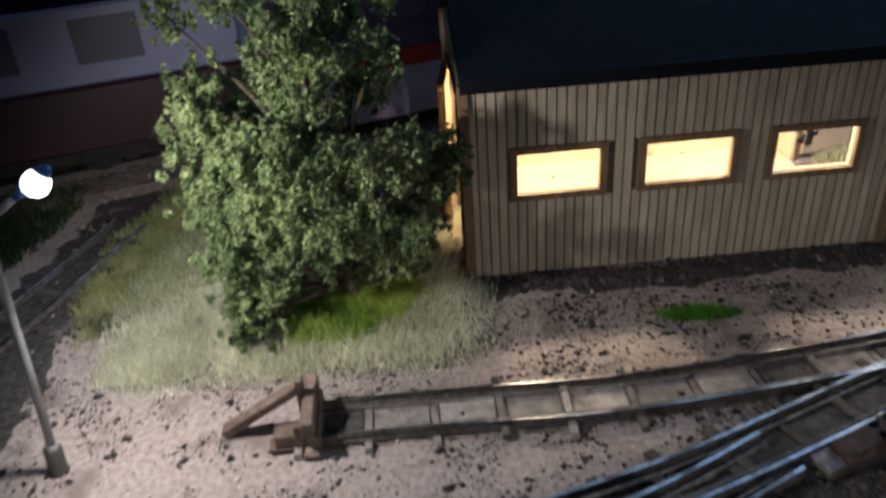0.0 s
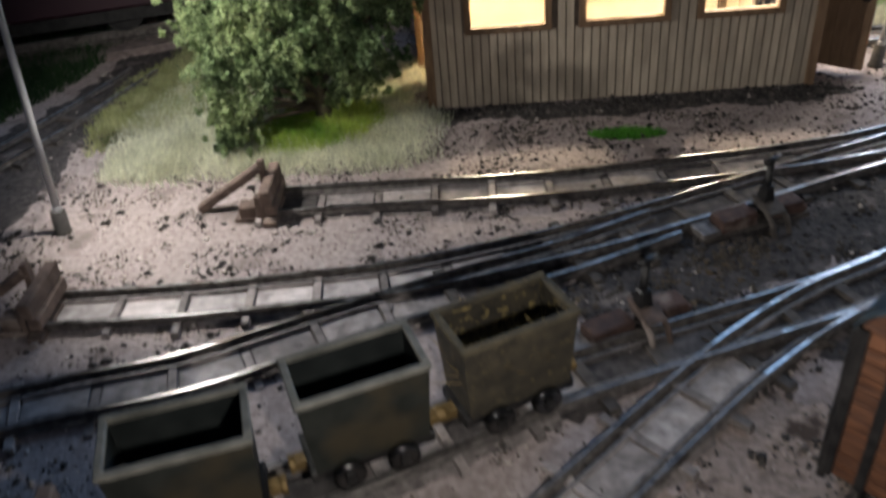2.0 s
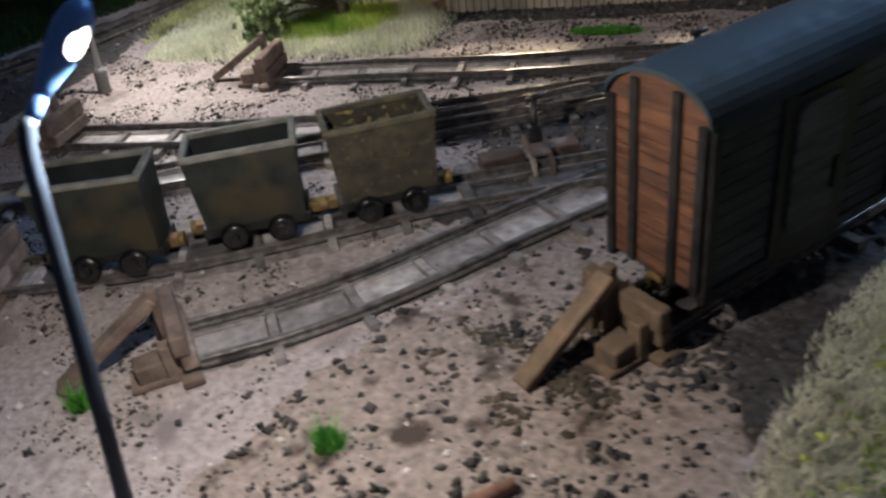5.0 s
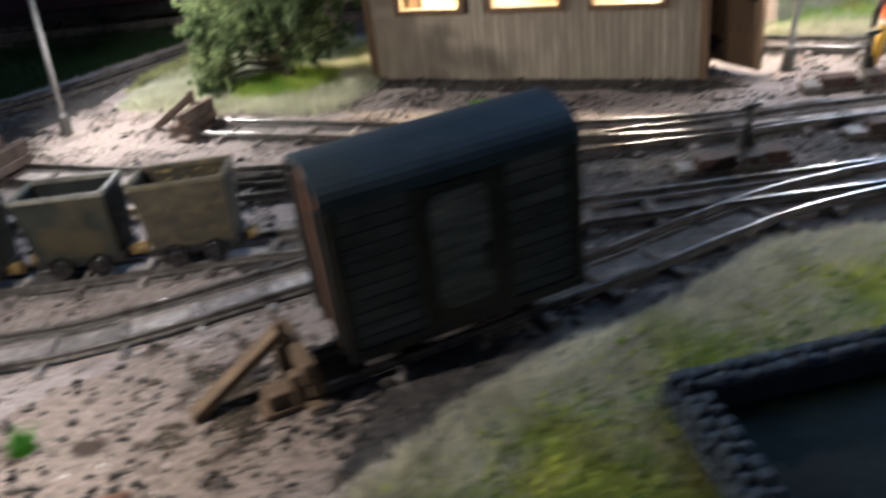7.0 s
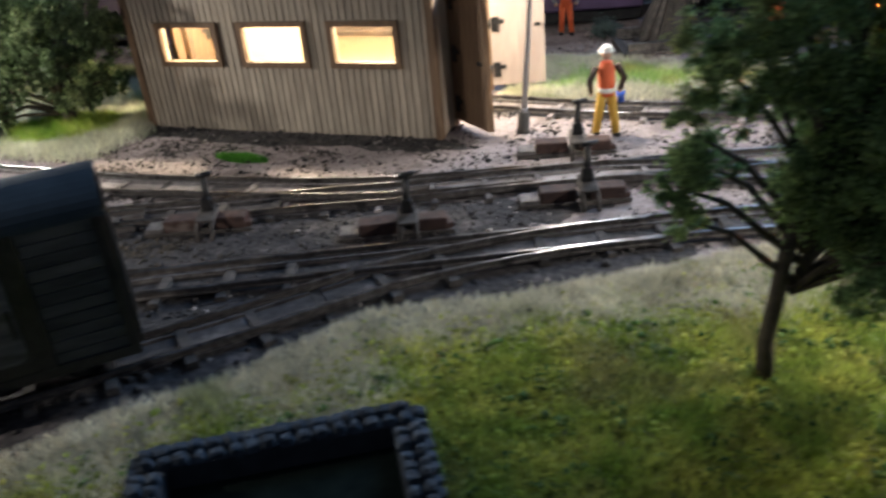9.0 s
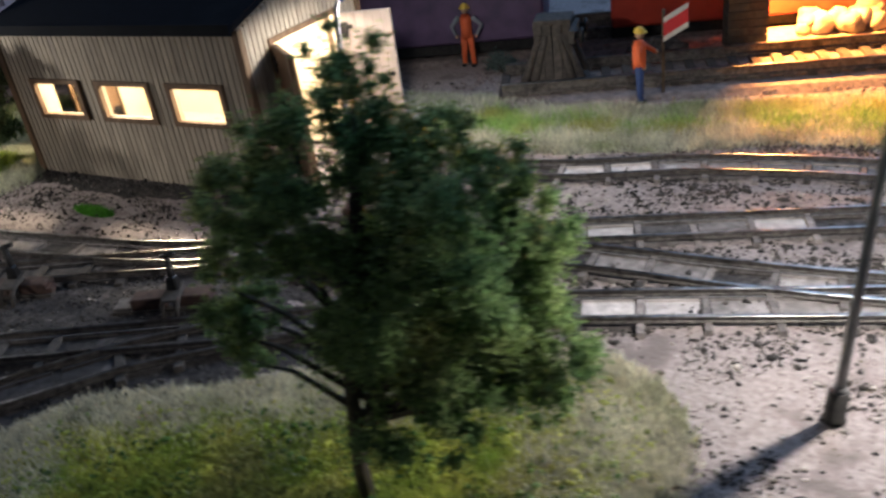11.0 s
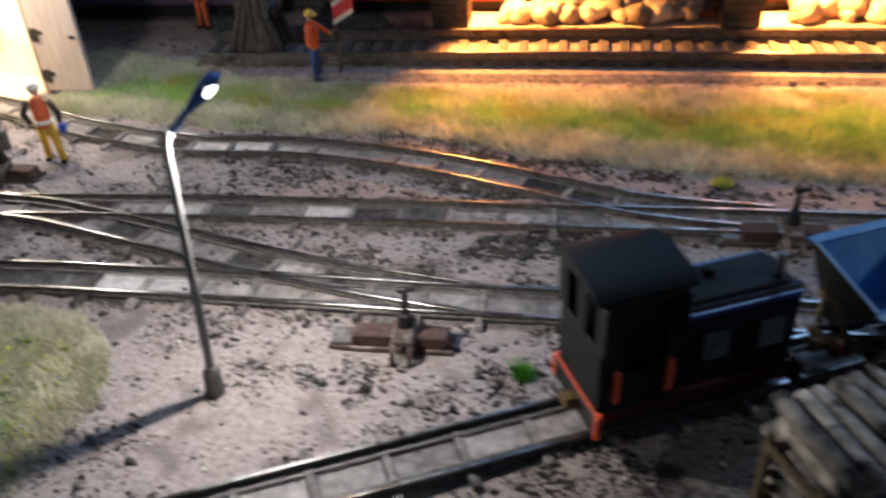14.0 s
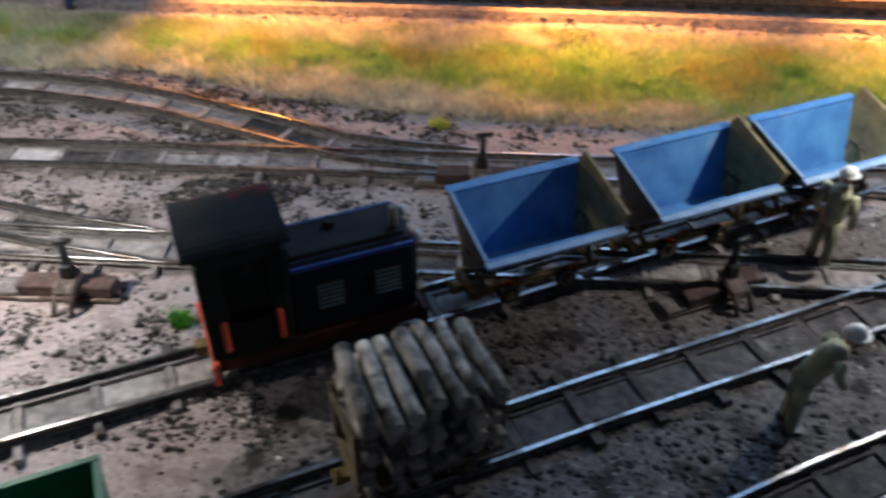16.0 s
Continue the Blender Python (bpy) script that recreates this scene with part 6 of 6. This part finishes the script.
# ---- stone basin in the meadow ----
def basin():
    """Its back edge runs along local x; local -y points at the meadow's front."""
    L, D, top, wall = 28.6, 27.0, 4.1, 3.2
    turn = math.degrees(math.atan2(17.7, 22.6))
    ob = thing("stone_basin", at(96.8, 42.9, 0, turn), "square basin of blue grey stones with dark water", "basin")
    local = random.Random(5)
    for c, s in (((L / 2, -wall / 2, top / 2 - 0.4), (L - 0.4, wall - 0.4, top - 0.2)), ((L / 2, -D + wall / 2, top / 2 - 0.4), (L - 0.4, wall - 0.4, top - 0.2)),
                 ((wall / 2, -D / 2, top / 2 - 0.4), (wall - 0.4, D - 2 * wall + 0.4, top - 0.2)), ((L - wall / 2, -D / 2, top / 2 - 0.4), (wall - 0.4, D - 2 * wall + 0.4, top - 0.2))):
        part("core", box(new_bm(), c, s), MORTAR, ob, "dark mortar core")
    part("water", box(new_bm(), (L / 2, -D / 2, 0.9), (L - 2 * wall + 0.3, D - 2 * wall + 0.3, 0.3)), WATER, ob, "still dark water")
    shapes = []
    for k in range(9):
        bm = box(new_bm(), (0, 0, 0), (1.66 + local.uniform(-0.3, 0.12), 1.36 + local.uniform(-0.2, 0.12), 1.2), top=(local.uniform(0.55, 0.85), local.uniform(0.55, 0.85)))
        bmesh.ops.bevel(bm, geom=bm.edges[:], offset=0.2, segments=1, affect="EDGES")
        for v in bm.verts:
            v.co += Vector((local.uniform(-0.1, 0.1), local.uniform(-0.1, 0.1), local.uniform(-0.13, 0.13)))
        shapes.append(mesh("stone", bm, STONE))
    step = 1.72
    for side in range(4):
        along = L if side % 2 == 0 else D
        for i in range(int(along / step)):
            for row in (0.72, 2.3):
                s = step * (i + 0.5) + (0.4 if row > 1 else 0) + local.uniform(-0.15, 0.15)
                x, y = ((s, -row), (row, -s), (s, -D + row), (L - row, -s))[side]
                if side % 2 == 1 and (s < wall or s > D - wall):
                    continue
                piece("stone", local.choice(shapes), ob, at(x, y + local.uniform(-0.1, 0.1), top + local.uniform(-0.3, 0.15), (0 if side % 2 == 0 else 90) + local.uniform(-9, 9), local.uniform(-8, 8), local.uniform(-8, 8)))
            for z in (0.7, 2.1, 3.3):
                s = step * (i + 0.5) + (0.5 if z > 1 else 0) + local.uniform(-0.15, 0.15)
                x, y = ((s, 0.0), (0.0, -s), (s, -D), (L, -s))[side]
                piece("stone", local.choice(shapes), ob, at(x, y, z, (0 if side % 2 == 0 else 90) + local.uniform(-6, 6), 90 + local.uniform(-9, 9)))


basin()


# ---- coal bunkers with orange light, and the parked train ----
def boulder_mesh(seed):
    local = random.Random(seed)
    bm = new_bm()
    bmesh.ops.create_icosphere(bm, subdivisions=3, radius=1.0)
    for v in bm.verts:
        v.co *= 1 + 0.3 * noise.noise(v.co * 1.3 + Vector((seed * 3.1, 0, 0))) + 0.14 * noise.noise(v.co * 3.2)
        v.co.z *= 0.84
    for f in bm.faces:
        f.smooth = True
    return mesh("boulder", bm, BOULDER)


def bunkers():
    turn = math.degrees(math.atan2(31.6, 72))
    ob = thing("bunker_row", at(146.4, 256.0, 0, turn), "row of open bunkers between dark brick pillars", "bunker")
    pitch, n = 78.5, 4
    for k in range(n):
        x = pitch * k
        pil = part("pillar", box(new_bm(), (x, 5.5, 21), (9.4, 10.4, 42)), MORTAR, ob, "dark sooty brick pillar")
        data = mesh("brick", box(new_bm(), (0, 0, 0), (4.9, 0.6, 1.9)), BRICK)
        for row in range(19):
            for c in (-2.5, 2.5):
                o = 0.35 if row % 2 else -0.35
                piece("brick", data, pil, at(x + c * 0.98 + o * 0.4, 0.2, 1.1 + 2.15 * row))
                piece("brick", data, pil, at(x - 4.8, 5 + c * 0.98 + o * 0.4, 1.1 + 2.15 * row, 90))
                piece("brick", data, pil, at(x + 4.8, 5 + c * 0.98 + o * 0.4, 1.1 + 2.15 * row, 90))
    for k in range(n - 1):
        part("bunker_floor", box(new_bm(), (pitch * (k + 0.5), 6.6, 0.9), (pitch - 9.6, 13, 2.6)), LEDGE, ob, "raised stony floor")
    shapes = [boulder_mesh(s) for s in range(7)]
    local = random.Random(12)
    base = at(146.4, 256.0, 0, turn)
    for k in range(n - 1):
        for i in range(46):
            s = local.uniform(2.0, 4.2)
            x = pitch * k + 14 + (pitch - 21) * local.uniform(0, 1) ** 0.8
            y = local.uniform(3.6, 10.5)
            b = new("boulder", local.choice(shapes))
            b.matrix_basis = base @ at(x, y, 2.3 + s * 0.5 + 0.28 * (y - 3.0), local.uniform(0, 360)) @ Matrix.Diagonal((s, s, s, 1))
            tagged(b, "pale rounded boulder lit orange in the bunker", "boulder", "boulders in the bunkers")
    # Unseen lamps; the hoods are added to suit the cut-off orange light.
    for x in (6.2, 84.7, 163.2):
        lampob = thing("bunker_lamp", base @ at(x, 4.6, 16.2), "small unseen orange lamp with an added hood beside a brick pillar", "lamp", "bunker lamps")
        part("bulb", ball(new_bm(), (0, 0, 15.6), (1.2, 1.2, 1.2)), FIREBULB, lampob, "lit orange bulb")
        part("bracket", tube(new_bm(), [(-1.6, 0, 16.4), (0, 0, 16.6)], [0.35, 0.35], 6), IRON, lampob)
        part("hood", tube(new_bm(), [(0, 0, 16.0), (0, 0, 16.9), (0, 0, 17.3)], [2.2, 1.5, 0.5], 14), IRON, lampob, "added black lamp hood")


bunkers()


def coach(x, y, turn, long, lower, upper, label, stripe=None, skirt=11.0, waist=25.0):
    """A parked railway carriage; skirt and waist: how high its lower body begins and ends."""
    ob = thing("parked_coach", at(x, y, 0, turn), label, "railway coach", "coaches of the parked train")
    part("underframe", box(new_bm(), (0, 0, skirt - 2.0), (long, 24, 4)), IRON, ob, "black underframe", 0.3)
    part("lower_body", box(new_bm(), (0, 0, (skirt + waist) / 2), (long, 31, waist - skirt)), lower, ob, "painted lower body", 0.6)
    part("upper_body", box(new_bm(), (0, 0, (waist + 41) / 2), (long, 30, 41 - waist)), upper, ob, "painted upper body", 0.6)
    if stripe:
        part("stripe", box(new_bm(), (0, 0, waist + 0.8), (long + 0.2, 31.6, 4.0)), stripe, ob, "coloured stripe")
    part("roof", box(new_bm(), (0, 0, 43.5), (long, 29, 5), top=(1, 0.7)), FELT, ob, "dark roof", 0.6)
    for k in range(int(long / 24)):
        u = -long / 2 + 14 + 24 * k
        for s in (-1, 1):
            part("window", box(new_bm(), (u, s * 15.1, 34), (13, 0.5, 9)), COACHGLASS, ob, "dark window", 0.1)
    for u in (-long / 2 + 18, -long / 2 + 34, long / 2 - 34, long / 2 - 18):
        for s in (-1, 1):
            part("wheel", tube(new_bm(), [(u, s * 8.6 - 1.2, 9.2), (u, s * 8.6 + 1.2, 9.2)], [5.2, 5.2], 20), IRON, ob, "black wheel")


coach(-99.5, 174.9, 22, 112, COACHRED, COACHBLUE, "dark red coach with blue grey upper panels")
coach(-23.5, 207.0, 23.8, 44, COACHPINK, COACHVIOLET, "pale lilac coach with a red stripe behind the shed", CARRED, 5.0, 18.5)
coach(45.5, 237.0, 23.8, 92, COACHVIOLET, COACHVIOLET, "dark violet coach behind the shed", skirt=6.0)
coach(225.7, 323.9, 23.7, 270, CARRED, COACHPINK, "red and pale lilac coach behind the bunkers", skirt=5.0)


def slag_mound(x, y, rz, long, wide, tall):
    bm = new_bm()
    bmesh.ops.create_icosphere(bm, subdivisions=4, radius=1.0)
    for v in bm.verts:
        v.co *= 1 + 0.35 * noise.noise(v.co * 1.7 + Vector((x, 0, 0))) + 0.2 * noise.noise(v.co * 5.5)
        v.co = Vector((v.co.x * long / 2, v.co.y * wide / 2, max(-0.3, v.co.z) * tall))
    solo("slag_mound", bm, SOIL_SHADE, at(x, y, 0, rz), "black slag mound beside the main line buffer stop", "mound")


slag_mound(125.5, 243.0, 24, 19, 8, 6.5)


def low_bush(x, y):
    ob = thing("low_bush", at(x, y), "low dusty blue green bush beside the main line", "bush")
    part("stem", tube(new_bm(), [(0, 0, -0.3), (0.2, 0.1, 2.2)], [0.6, 0.3], 7), BARK, ob)
    leaves("foliage", [(-2.2, 0, 2.4), (1.6, 0.4, 2.8), (0, -0.6, 4.0), (3.4, 0, 2.0)], [(2.6, 2.4, 2.2)] * 4, 2600, 0.7, BUSH, ob, "fine dusty leaves")


low_bush(87.0, 227.0)
